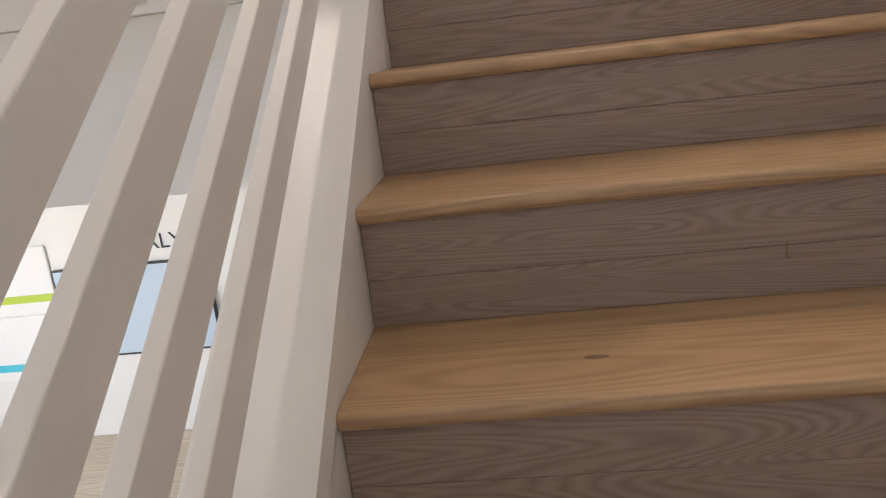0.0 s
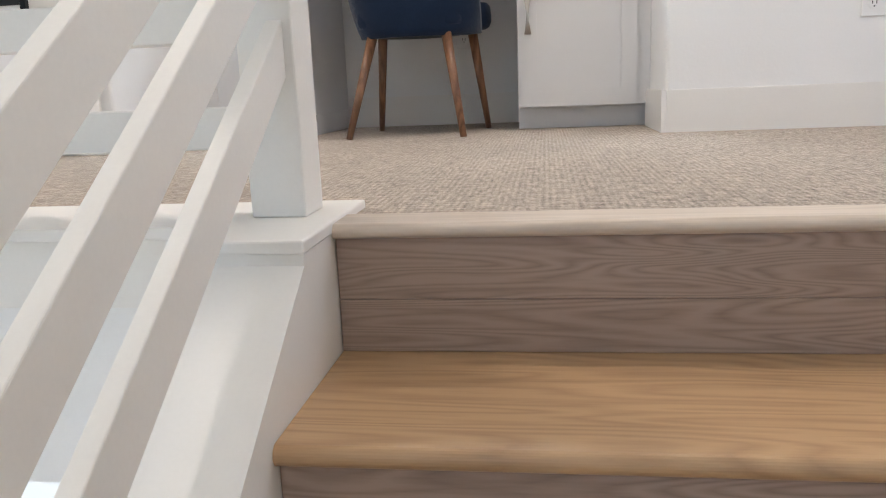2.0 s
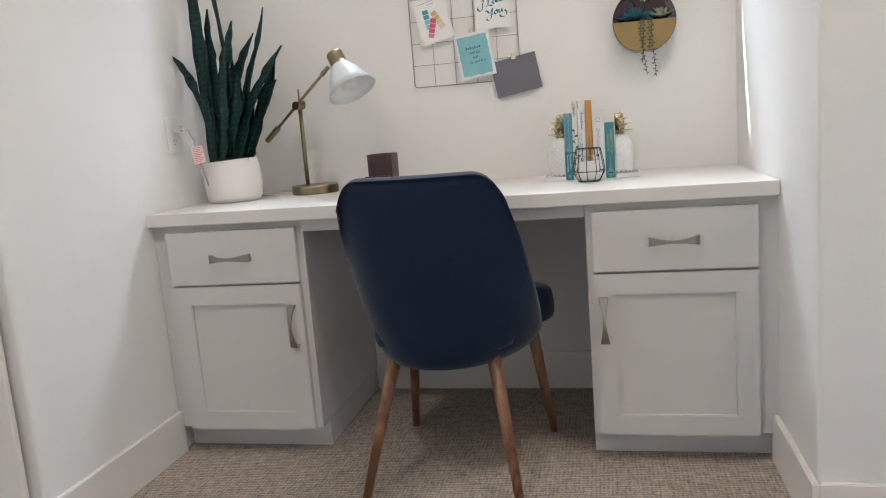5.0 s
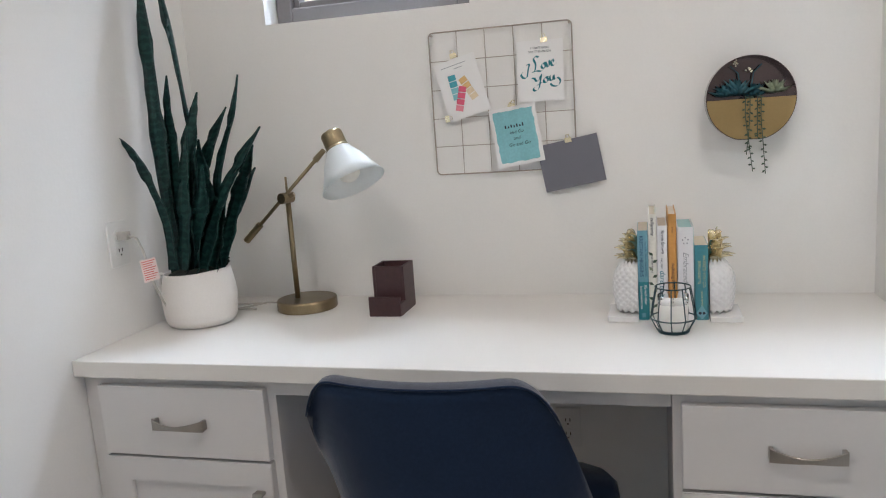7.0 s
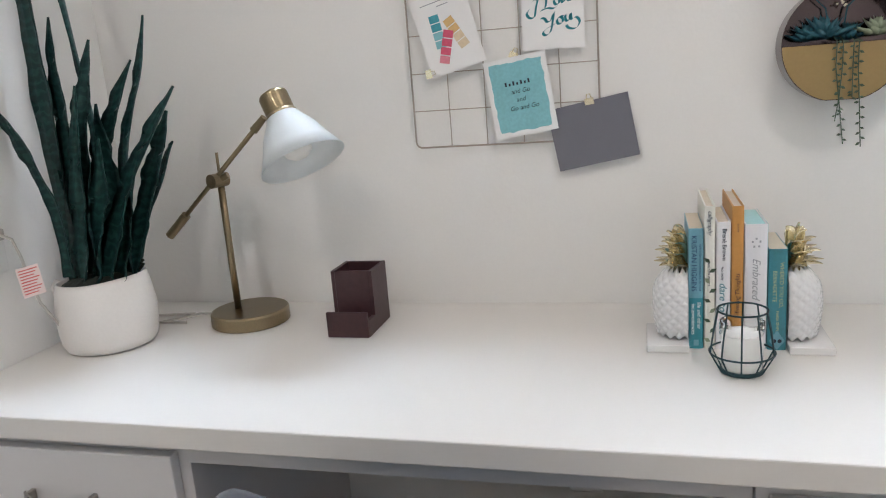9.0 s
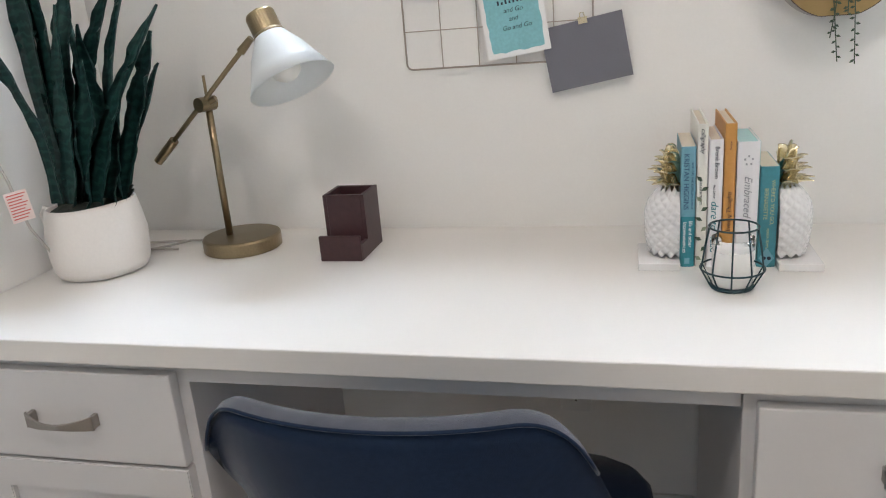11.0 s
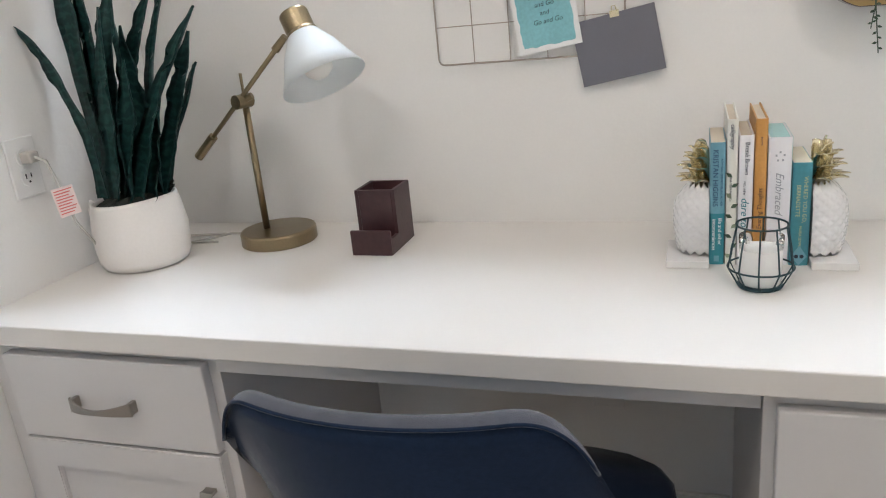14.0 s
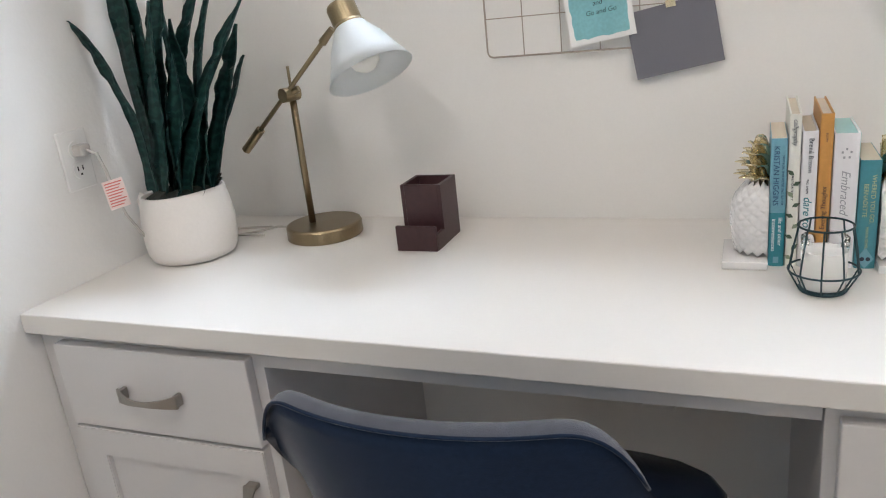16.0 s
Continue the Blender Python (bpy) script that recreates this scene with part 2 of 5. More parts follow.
M_TEALINK = mat("teal_ink", (0.02, 0.20, 0.24), 0.7, vary=0.12)
M_INK = mat("dark_ink", (0.02, 0.03, 0.05), 0.7)
M_GREYCARD = mat("slate_card", (0.17, 0.17, 0.20), 0.8, vary=0.03, fine=400.0)
M_AQUA = mat("aqua_watercolour", (0.25, 0.53, 0.58), 0.75, vary=0.12, scale=18.0)
M_AQUADEEP = mat("deep_aqua_watercolour", (0.07, 0.34, 0.42), 0.75, vary=0.2, scale=25.0)
M_PINK = mat("rose_ink", (0.62, 0.10, 0.17), 0.75, vary=0.1)
M_PINKLT = mat("pale_rose_ink", (0.70, 0.24, 0.30), 0.75, vary=0.1)
M_OCHRE = mat("ochre_ink", (0.68, 0.46, 0.20), 0.75, vary=0.1)
M_CREAM = mat("cream_ink", (0.72, 0.60, 0.42), 0.75, vary=0.1)
M_BLACKWIRE = mat("dark_teal_wire", (0.014, 0.045, 0.055), 0.42, 0.3, vary=0.1)
M_WAX = mat("candle_wax", (0.74, 0.73, 0.70), 0.12, vary=0.02)
M_GLASS = glass_material("clear_glass", ior=1.12)
M_PANE = glass_material("window_glass", ior=1.05)
M_FRAME = mat("bronze_vinyl", (0.20, 0.185, 0.19), 0.45, vary=0.04, bump=0.05)
M_PLASTIC = mat("white_plastic", (0.80, 0.79, 0.77), 0.35, vary=0.01)
M_SLOT = mat("black_slot", (0.015, 0.015, 0.015), 0.6)
M_CORD = mat("clear_cord", (0.50, 0.47, 0.43), 0.3, vary=0.05)
M_TAG = mat("tag_paper", (0.80, 0.66, 0.62), 0.8, vary=0.02)
M_REDINK = mat("tag_red_ink", (0.62, 0.14, 0.13), 0.8)
M_STUCCO = mat("sunlit_stucco", (0.72, 0.62, 0.50), 0.9, vary=0.08, bump=0.6, bump_scale=50.0)
M_GROUND = mat("dry_earth", (0.34, 0.29, 0.22), 0.95, vary=0.2, scale=0.5, fine=8.0)
M_TREELEAF = mat("tree_foliage", (0.06, 0.10, 0.035), 0.7, vary=0.4, scale=3.0)
M_BARK = mat("tree_bark", (0.12, 0.09, 0.07), 0.9, vary=0.3, bump=0.8, bump_scale=40.0)
# faint emission stands in for the pale glare on the television
M_SCREEN = glow_material("glare_screen", (0.36, 0.44, 0.52), 0.16)
M_BEZEL = mat("screen_bezel", (0.02, 0.025, 0.03), 0.35)
M_LIME = mat("lime_band", (0.45, 0.60, 0.06), 0.6)
M_CYAN = mat("cyan_band", (0.05, 0.52, 0.66), 0.6)
M_LOWFLOOR = wood("pale_plank_floor", (0.36, 0.29, 0.21), (0.58, 0.49, 0.37), 0.45, 'x')
M_BLACKMETAL = mat("black_metal", (0.012, 0.012, 0.013), 0.4, 0.6)
M_LAMPGLOW = glow_material("downlight_lens", (1.0, 0.93, 0.84), 2.0)
M_SUCC_BLUE = mat("blue_green_succulent", (0.02, 0.10, 0.13), 0.5, vary=0.3, scale=60.0)
M_SUCC_PALE = mat("pale_green_succulent", (0.26, 0.30, 0.20), 0.5, vary=0.2, scale=60.0)
M_BLOSSOM = mat("cream_blossom", (0.90, 0.86, 0.68), 0.7, vary=0.05)
M_VINE = mat("vine_green", (0.05, 0.085, 0.05), 0.55, vary=0.25, scale=60.0)

# ---- building helpers ----


def mesh_of(name, bm, material, smooth=False):
    me = bpy.data.meshes.new(name)
    bmesh.ops.recalc_face_normals(bm, faces=bm.faces[:])
    if smooth:
        for f in bm.faces:
            f.smooth = True
    bm.to_mesh(me)
    bm.free()
    for m in (material if isinstance(material, (list, tuple)) else [material]):
        me.materials.append(m)
    return me


def thing(name, x, y, z, label, category, group="", rz=0.0):
    """The Empty at a thing's base, which parents its parts."""
    ob = new(name)
    ob.empty_display_size = 0.05
    ob.matrix_world = pose(x, y, z, 0, 0, rz)
    return tagged(ob, label, category, group)


def part(name, bm, material, parent, label="", smooth=False):
    """One mesh object under a thing or a part."""
    ob = new(name, mesh_of(name, bm, material, smooth))
    ob.parent = parent
    return tagged(ob, label) if label else ob


def single(name, bm, material, label, category, group="", at=(0, 0, 0), smooth=False):
    ob = new(name, mesh_of(name, bm, material, smooth))
    ob.location = at
    return tagged(ob, label, category, group)


def setting(name, bm, material, label="", smooth=False):
    return tagged(new(name, mesh_of(name, bm, material, smooth)), label, "", "", "structure")


def add_box(bm, x0, x1, y0, y1, z0, z1, bevel=0.0, seg=2):
    r = bmesh.ops.create_cube(bm, size=1.0, matrix=Matrix.LocRotScale(((x0 + x1) / 2, (y0 + y1) / 2, (z0 + z1) / 2), None, (x1 - x0, y1 - y0, z1 - z0)))
    if bevel:
        es = list({e for v in r["verts"] for e in v.link_edges})
        bmesh.ops.bevel(bm, geom=es, offset=bevel, segments=seg, affect='EDGES', profile=0.5)
    return bm


def box(x0, x1, y0, y1, z0, z1, bevel=0.0, seg=2):
    return add_box(bmesh.new(), x0, x1, y0, y1, z0, z1, bevel, seg)


def add_lathe(bm, profile, n=32, center=(0, 0), squash=1.0):
    """A solid of revolution about z from (radius, height) pairs."""
    rings = []
    for r, z in profile:
        if r < 1e-6:
            rings.append([bm.verts.new((center[0], center[1], z))])
        else:
            rings.append([bm.verts.new((center[0] + r * math.cos(2 * math.pi * i / n), center[1] + squash * r * math.sin(2 * math.pi * i / n), z)) for i in range(n)])
    for a, b in zip(rings, rings[1:]):
        for i in range(n):
            j = (i + 1) % n
            if len(a) == 1 and len(b) > 1:
                bm.faces.new((a[0], b[i], b[j]))
            elif len(b) == 1 and len(a) > 1:
                bm.faces.new((a[i], a[j], b[0]))
            elif len(a) > 1:
                bm.faces.new((a[i], a[j], b[j], b[i]))
    return bm


def lathe(profile, n=32, center=(0, 0), squash=1.0):
    return add_lathe(bmesh.new(), profile, n, center, squash)


def add_tube(bm, pts, r, n=8, closed=False, taper=None):
    """A round rod along points."""
    pts = [Vector(p) for p in pts]
    rings = []
    up = Vector((0, 0, 1))
    m = len(pts)
    for i, p in enumerate(pts):
        a = pts[(i - 1) % m] if closed or i > 0 else p
        b = pts[(i + 1) % m] if closed or i < m - 1 else p
        d = (b - a).normalized()
        s = d.cross(up if abs(d.z) < 0.9 else Vector((0, 1, 0))).normalized()
        t = s.cross(d).normalized()
        rr = r if taper is None else r + (taper - r) * i / (m - 1)
        rings.append([bm.verts.new(p + rr * (math.cos(2 * math.pi * k / n) * s + math.sin(2 * math.pi * k / n) * t)) for k in range(n)])
    pairs = list(zip(rings, rings[1:])) + ([(rings[-1], rings[0])] if closed else [])
    for a, b in pairs:
        for k in range(n):
            j = (k + 1) % n
            bm.faces.new((a[k], a[j], b[j], b[k]))
    if not closed:
        bm.faces.new(rings[0])
        bm.faces.new(rings[-1])
    return bm


def tube(pts, r, n=8, closed=False, taper=None):
    return add_tube(bmesh.new(), pts, r, n, closed, taper)


def add_prism(bm, outline, axis, lo, hi):
    """An outline of 2D points extruded along an axis: 'x' takes (y, z), 'y' takes (x, z), 'z' takes (x, y)."""
    def at(p, w):
        return {'x': (w, p[0], p[1]), 'y': (p[0], w, p[1]), 'z': (p[0], p[1], w)}[axis]
    a = [bm.verts.new(at(p, lo)) for p in outline]
    b = [bm.verts.new(at(p, hi)) for p in outline]
    bm.faces.new(a)
    bm.faces.new(b)
    for i in range(len(a)):
        j = (i + 1) % len(a)
        bm.faces.new((a[i], a[j], b[j], b[i]))
    return bm


def prism(outline, axis, lo, hi, bevel=0.0, seg=2):
    bm = add_prism(bmesh.new(), outline, axis, lo, hi)
    if bevel:
        bmesh.ops.bevel(bm, geom=bm.edges[:], offset=bevel, segments=seg, affect='EDGES', profile=0.5)
    return bm


def arc(cx, cy, r, a0, a1, n):
    return [(cx + r * math.cos(radians(a0 + (a1 - a0) * i / n)), cy + r * math.sin(radians(a0 + (a1 - a0) * i / n))) for i in range(n + 1)]


def lettering(name, text, size, material, parent, m, shear=0.0, label="", extrude=0.0003, align='CENTER'):
    """Text in the built-in font as a thin mesh, facing the pose's z."""
    cu = bpy.data.curves.new(name, 'FONT')
    cu.body, cu.size, cu.extrude, cu.shear = text, size, extrude, shear
    cu.align_x, cu.align_y = align, 'CENTER'
    cu.resolution_u = 3
    tmp = bpy.data.objects.new(name, cu)
    scene.collection.objects.link(tmp)
    me = bpy.data.meshes.new_from_object(tmp.evaluated_get(bpy.context.evaluated_depsgraph_get()))
    bpy.data.objects.remove(tmp)
    bpy.data.curves.remove(cu)
    me.name = name
    me.materials.clear()
    me.materials.append(material)
    ob = new(name, me)
    ob.parent = parent
    ob.matrix_local = m
    return tagged(ob, label) if label else ob

# ---- large structure ----
RISE, RUN, NOSE_Y = 0.180, 0.268, -1.984
STEPS = 16
LOW = -RISE * STEPS
XL, XR, YB, YL, YR = 0.0, 1.785, 0.61, -0.563, -0.36   # desk alcove: side walls, back wall, ends of the side walls
HIGH = 2.75
STAIR_L, STAIR_R = 1.121, 2.15

setting("floor", box(-3.4, 3.4, -1.905, YB, -0.05, 0.0), M_CARPET, "beige looped carpet over the landing")
setting("landing_slab", box(-3.4, 3.4, -1.96, 1.85, -0.39, -0.052), M_WALL, "white painted edge of the upper floor")

# walls of the desk alcove, one rounded corner each side
left_wall = prism([(XL, YB), (XL, YL), (-3.4, YL), (-3.4, YL + 0.12), (-0.12, YL + 0.12), (-0.12, YB)], 'z', 0.0, HIGH)
right_wall = prism([(XR, YB), (XR, YR), (3.4, YR), (3.4, YR + 0.12), (XR + 0.12, YR + 0.12), (XR + 0.12, YB)], 'z', 0.0, HIGH)
for bm, cx, cy in ((left_wall, XL, YL), (right_wall, XR, YR)):
    es = [e for e in bm.edges if all(abs(v.co.x - cx) < 1e-4 and abs(v.co.y - cy) < 1e-4 for v in e.verts)]
    bmesh.ops.bevel(bm, geom=es, offset=0.012, segments=4, affect='EDGES', profile=0.5)
setting("wall_west", left_wall, M_WALL, "white painted wall beside the desk")
setting("wall_east", right_wall, M_WALL, "white painted wall beside the desk")

WINDOWS = [(0.257, 0.835), (0.985, 1.578)]
SILL, HEAD, WALL_T = 1.533, 2.16, 0.14
bm = bmesh.new()
add_box(bm, -0.12, XR + 0.12, YB, YB + WALL_T, -0.05, SILL)
add_box(bm, -0.12, XR + 0.12, YB, YB + WALL_T, HEAD, HIGH)
for a, b in ((-0.12, WINDOWS[0][0]), (WINDOWS[0][1], WINDOWS[1][0]), (WINDOWS[1][1], XR + 0.12)):
    add_box(bm, a, b, YB, YB + WALL_T, SILL, HEAD)
bmesh.ops.remove_doubles(bm, verts=bm.verts[:], dist=1e-5)
setting("wall_north", bm, M_WALL, "white painted back wall over the desk")

setting("ceiling", box(-4.1, 3.5, -7.7, YB + 0.2, HIGH, HIGH + 0.1), M_CEIL, "white ceiling")
setting("wall_stair", box(STAIR_R, STAIR_R + 0.12, -7.6, -1.96, LOW, HIGH), M_WALL, "white wall beside the stairs")
setting("wall_landing_south", box(STAIR_R + 0.12, 3.4, -2.08, -1.96, -0.39, HIGH), M_WALL, "white wall closing the landing")
setting("lower_floor", box(-4.1, 3.5, -7.7, 1.9, LOW - 0.1, LOW), M_LOWFLOOR, "pale plank floor of the lower storey")
setting("wall_lower_north", box(-4.1, 3.5, 1.8, 1.92, LOW, -0.39), M_WALL, "white wall of the lower room")


def wall_with_hole(name, axis, at, thick, a0, a1, z0, z1, h0, h1, k0, k1, label):
    """A wall across an axis, with one window opening through it."""
    bm = bmesh.new()
    for p, q, r, s in ((a0, h0, z0, z1), (h1, a1, z0, z1), (h0, h1, z0, k0), (h0, h1, k1, z1)):
        if axis == 'x':
            add_box(bm, at, at + thick, p, q, r, s)
        else:
            add_box(bm, p, q, at, at + thick, r, s)
    return setting(name, bm, M_WALL, label)


# enclosing walls out of view; their openings are added for the fill lamps
wall_with_hole("wall_far_east", 'x', 3.4, 0.12, -2.08, YR + 0.12, -0.39, HIGH, -1.75, -0.65, 0.6, 2.1, "unseen white wall with an added window opening")
wall_with_hole("wall_far_west_lower", 'x', -4.1, 0.12, -7.7, 1.92, LOW, -0.2, -2.9, 0.1, -2.4, -0.8, "unseen white wall with an added window opening")
wall_with_hole("wall_far_west_upper", 'x', -4.1, 0.12, -7.7, 1.92, -0.2, HIGH, -4.5, -2.3, 0.5, 2.15, "unseen white wall with an added high window opening")
wall_with_hole("wall_south", 'y', -7.7, 0.12, -4.1, STAIR_R, LOW, HIGH, -1.0, 1.4, 0.5, 2.1, "unseen white wall with an added window opening")


# baseboards
def baseboard(name, x0, x1, y0, y1, h=0.135):
    bm = box(x0, x1, y0, y1, 0.0, h)
    top = [e for e in bm.edges if all(v.co.z > h - 1e-4 for v in e.verts)]
    bmesh.ops.bevel(bm, geom=top, offset=0.003, segments=2, affect='EDGES')
    return setting(name, bm, M_TRIM, "white painted baseboard")


baseboard("baseboard_1", XL, 0.015, YL - 0.015, 0.035)
baseboard("baseboard_2", XR - 0.015, XR, YR - 0.015, 0.035)
baseboard("baseboard_3", XR + 0.001, 3.4, YR - 0.015, YR)
baseboard("baseboard_4", 0.49, 1.295, YB - 0.014, YB)
baseboard("baseboard_5", -3.4, -0.001, YL - 0.015, YL)


# windows over the desk
def window_unit(name, x0, x1):
    w = tagged(new(name), "dark bronze framed window set deep in the wall", "window", "windows over the desk", "structure")
    yf, yb, fw = 0.682, 0.75, 0.046
    z0, z1 = SILL + 0.002, HEAD - 0.002
    x0, x1 = x0 + 0.002, x1 - 0.002
    for nm, a, b, c, d in (("frame_stile", x0, x0 + fw, z0, z1), ("frame_stile", x1 - fw, x1, z0, z1), ("frame_rail", x0 + fw, x1 - fw, z0, z0 + fw), ("frame_rail", x0 + fw, x1 - fw, z1 - fw, z1)):
        part(nm, box(a, b, yf, yb, c, d, 0.004), M_FRAME, w)
    s = 0.018
    xa, xb, za, zb = x0 + fw, x1 - fw, z0 + fw, z1 - fw
    for nm, a, b, c, d in (("sash_stile", xa, xa + s, za, zb), ("sash_stile", xb - s, xb, za, zb), ("sash_rail", xa + s, xb - s, za, za + s), ("sash_rail", xa + s, xb - s, zb - s, zb)):
        part(nm, box(a, b, yf + 0.018, yb - 0.01, c, d, 0.003), M_FRAME, w)
    p = part("pane", box(xa + s, xb - s, 0.722, 0.726, za + s, zb - s), M_PANE, w)
    p.visible_shadow = False
    return w


for i, (a, b) in enumerate(WINDOWS):
    window_unit("window_%d" % (i + 1), a, b)


# outside: one ground sheet, a neighbouring stucco wall and a tree
setting("ground", box(-500, 500, -500, 500, -3.3, -3.0), M_GROUND, "dry earth outside the house")
bm = box(-7.0, 4.6, 7.0, 7.3, -3.0, 3.2)
add_box(bm, -7.1, 4.7, 6.9, 7.4, 3.2, 3.35)
setting("garden_wall", bm, M_STUCCO, "cream stucco wall outside the window")
# added sun blocker: shades the left window, clears the streak from the right one
bm = box(-1.1, 0.10, 0.80, 1.84, -0.048, 3.94)
add_box(bm, -1.2, 0.14, 0.80, 1.90, 3.941, 4.0)
setting("sun_block_wing", bm, M_STUCCO, "cream stucco block added outside to keep sun off the left window")


def tree(x, y, z, height):
    t = thing("tree", x, y, z, "small leafy green tree outside the window", "tree")
    bm = tube([(0, 0, 0), (0.05, 0.03, height * 0.35), (0.0, 0.0, height * 0.6), (0.08, 0.02, height * 0.85)], 0.09, 8, taper=0.02)
    rnd = random.Random(4)
    tips = []
    for k in range(14):
        a, h = rnd.uniform(0, 6.28), rnd.uniform(0.45, 0.85) * height
        r = rnd.uniform(0.4, 0.95)
        e = (r * math.cos(a), r * math.sin(a), h + rnd.uniform(0.2, 0.6))
        add_tube(bm, [(0.02, 0.01, h), (e[0] * 0.5, e[1] * 0.5, h + 0.15), e], 0.03, 5, taper=0.008)
        tips.append(e)
    part("trunk", bm, M_BARK, t)
    bm = bmesh.new()
    for e in tips:
        for k in range(90):
            c = Vector(e) + Vector((rnd.gauss(0, 0.24), rnd.gauss(0, 0.24), rnd.gauss(0, 0.2)))
            u = Vector((rnd.uniform(-1, 1), rnd.uniform(-1, 1), rnd.uniform(-1, 1))).normalized()
            v = u.orthogonal().normalized()
            s = rnd.uniform(0.03, 0.06)
            bm.faces.new([bm.verts.new(c + s * q) for q in (u, v * 0.45, -u, -v * 0.45)])
    tagged(part("crown", bm, M_TREELEAF, t), kind="stuff")


tree(-0.35, 4.6, -3.0, 5.4)

# ---- stairs ----
stairs = thing("staircase", 0, 0, 0, "oak plank staircase with bullnosed treads", "staircase")
TREAD_T = 0.025
nose = [(0.0, -TREAD_T)] + [(-0.007 - 0.011 * math.sin(radians(a)), -TREAD_T * (0.5 + 0.5 * math.cos(radians(a)))) for a in range(15, 166, 15)] + [(0.0, 0.0)]
for k in range(STEPS):
    zt = 0.008 - RISE * k - (0.008 if k > 2 else 0.0)
    yn = NOSE_Y - RUN * k
    depth = 0.082 if k == 0 else RUN + 0.03
    thin = 0.84 if k == 0 else 1.0
    out = [(yn + 0.018 + p[0], zt + p[1] * thin) for p in nose] + [(yn + depth, zt), (yn + depth, zt - TREAD_T * thin)]
    part("tread", prism(out, 'x', STAIR_L + 0.001, STAIR_R - 0.001), M_TREAD if k else M_NOSING_GLARE, stairs)
    yr = yn + 0.016
    zb = zt - RISE + 0.0005 - (0.008 if k == 2 else 0.0)
    mid = zb + 0.0735
    part("riser_board", box(STAIR_L + 0.001, STAIR_R - 0.001, yr, yr + 0.018, zb, mid - 0.0003, 0.0008, 1), M_RISER, stairs)
    part("riser_board", box(STAIR_L + 0.001, STAIR_R - 0.001, yr, yr + 0.018, mid + 0.0003, zt - TREAD_T * thin, 0.0008, 1), M_RISER, stairs)

part("knot", prism([(1.437 + 0.016 * math.cos(a / 8 * math.pi), -2.675 + 0.006 * math.sin(a / 8 * math.pi)) for a in range(16)], 'z', -0.5402, -0.5396), M_KNOT, stairs, "dark oval knot in the tread")
part("nail_mark", box(1.7285, 1.731, NOSE_Y - 2 * RUN + 0.0154, NOSE_Y - 2 * RUN + 0.0162, -0.487, -0.462), M_KNOT, stairs, "short dark crack in the riser")

# sloping white curb on the open side of the stairs, with its level cap at the landing
CURB_L = 0.962
CURB_S = 0.69
y_low = NOSE_Y - RUN * STEPS


def curb_z(y):
    return 0.088 + (y + 1.945) * CURB_S


bm = prism([(-2.10, -0.0052), (-2.10, curb_z(-2.10)), (y_low, curb_z(y_low)), (y_low, LOW), (-1.961, LOW), (-1.961, -0.0052)], 'x', CURB_L + 0.006, STAIR_L)
setting("stair_curb", bm, M_TRIM, "white painted sloping curb beside the treads")
setting("landing_cap", prism([(CURB_L - 0.01, -2.104), (STAIR_L + 0.002, -2.104), (STAIR_L + 0.002, -1.79), (-3.4, -1.79), (-3.4, -2.0), (CURB_L - 0.01, -2.0)], 'z', -0.005, 0.012, 0.003), M_TRIM, "white painted cap along the open edge")
setting("landing_fascia", box(-3.4, CURB_L + 0.004, -1.968, -1.961, -0.11, -0.006, 0.002), M_TRIM, "white painted trim under the landing edge")

railing = thing("stair_railing", 1.039, -1.905, 0.012, "white painted railing with sloping square rails and a newel post", "railing")
part("newel_post", box(-0.039, 0.039, -0.04, 0.04, 0.0, 1.06, 0.003), M_RAIL, railing)
part("post_cap", box(-0.052, 0.052, -0.053, 0.053, 1.06, 1.085, 0.005), M_RAIL, railing)
SLOPE = 0.7046
run = 4.0
for k in range(6):
    a, h = 0.1866 + 0.1451 * k, 0.0735
    y0 = -0.04
    out = [(y0, a), (y0, a + h), (y0 - run, a + h - run * SLOPE), (y0 - run, a - run * SLOPE)]
    part("rail", prism(out, 'x', 0.004, 0.026, 0.002, 2), M_RAIL, railing)
yb = -0.04 - run - 0.04
part("bottom_post", box(-0.039, 0.039, yb - 0.04, yb + 0.04, LOW - 0.012, LOW + 1.15, 0.003), M_RAIL, railing)

guard = thing("landing_railing", -1.2, -1.9, 0.012, "white painted level rails guarding the open landing edge", "railing")
for z0 in (0.105, 0.249, 0.402, 0.55, 0.70, 0.85):
    part("rail", box(-2.2, 2.198, -0.02, 0.02, z0 - 0.012, z0 + 0.046, 0.002, 1), M_RAIL, guard)
part("end_post", box(-2.2, -2.12, -0.04, 0.04, 0.0, 1.06, 0.003), M_RAIL, guard)

# downlights in the ceiling, out of view, added as fill
for x, y, watts, tint in FILL_DOWNLIGHTS:
    f = thing("fill_downlight", x, y, HIGH, "unseen round recessed ceiling light, added as fill", "ceiling light", "downlights")
    part("trim_ring", lathe([(0.062, -0.001), (0.085, -0.001), (0.088, -0.006), (0.066, -0.012), (0.062, -0.001)], 28), M_TRIM, f)
    part("lens", lathe([(0.0, -0.004), (0.062, -0.004), (0.062, -0.001), (0.0, -0.001)], 28), M_LAMPGLOW, f)
    area_lamp("fill_downlight_lamp", (x, y, HIGH - 0.02), (x, y, 0), 0.12, 0.12, watts, tint)

# ---- lower room, seen through the rails ----
screen = thing("television", -1.62, 1.798, -1.82, "wall-mounted television with blue-grey glare put into its screen as glow", "television")
part("bezel", box(-0.62, 0.62, -0.04, -0.001, -0.365, 0.365, 0.006), M_BEZEL, screen)
part("screen", box(-0.605, 0.605, -0.044, -0.0405, -0.345, 0.35), M_SCREEN, screen)
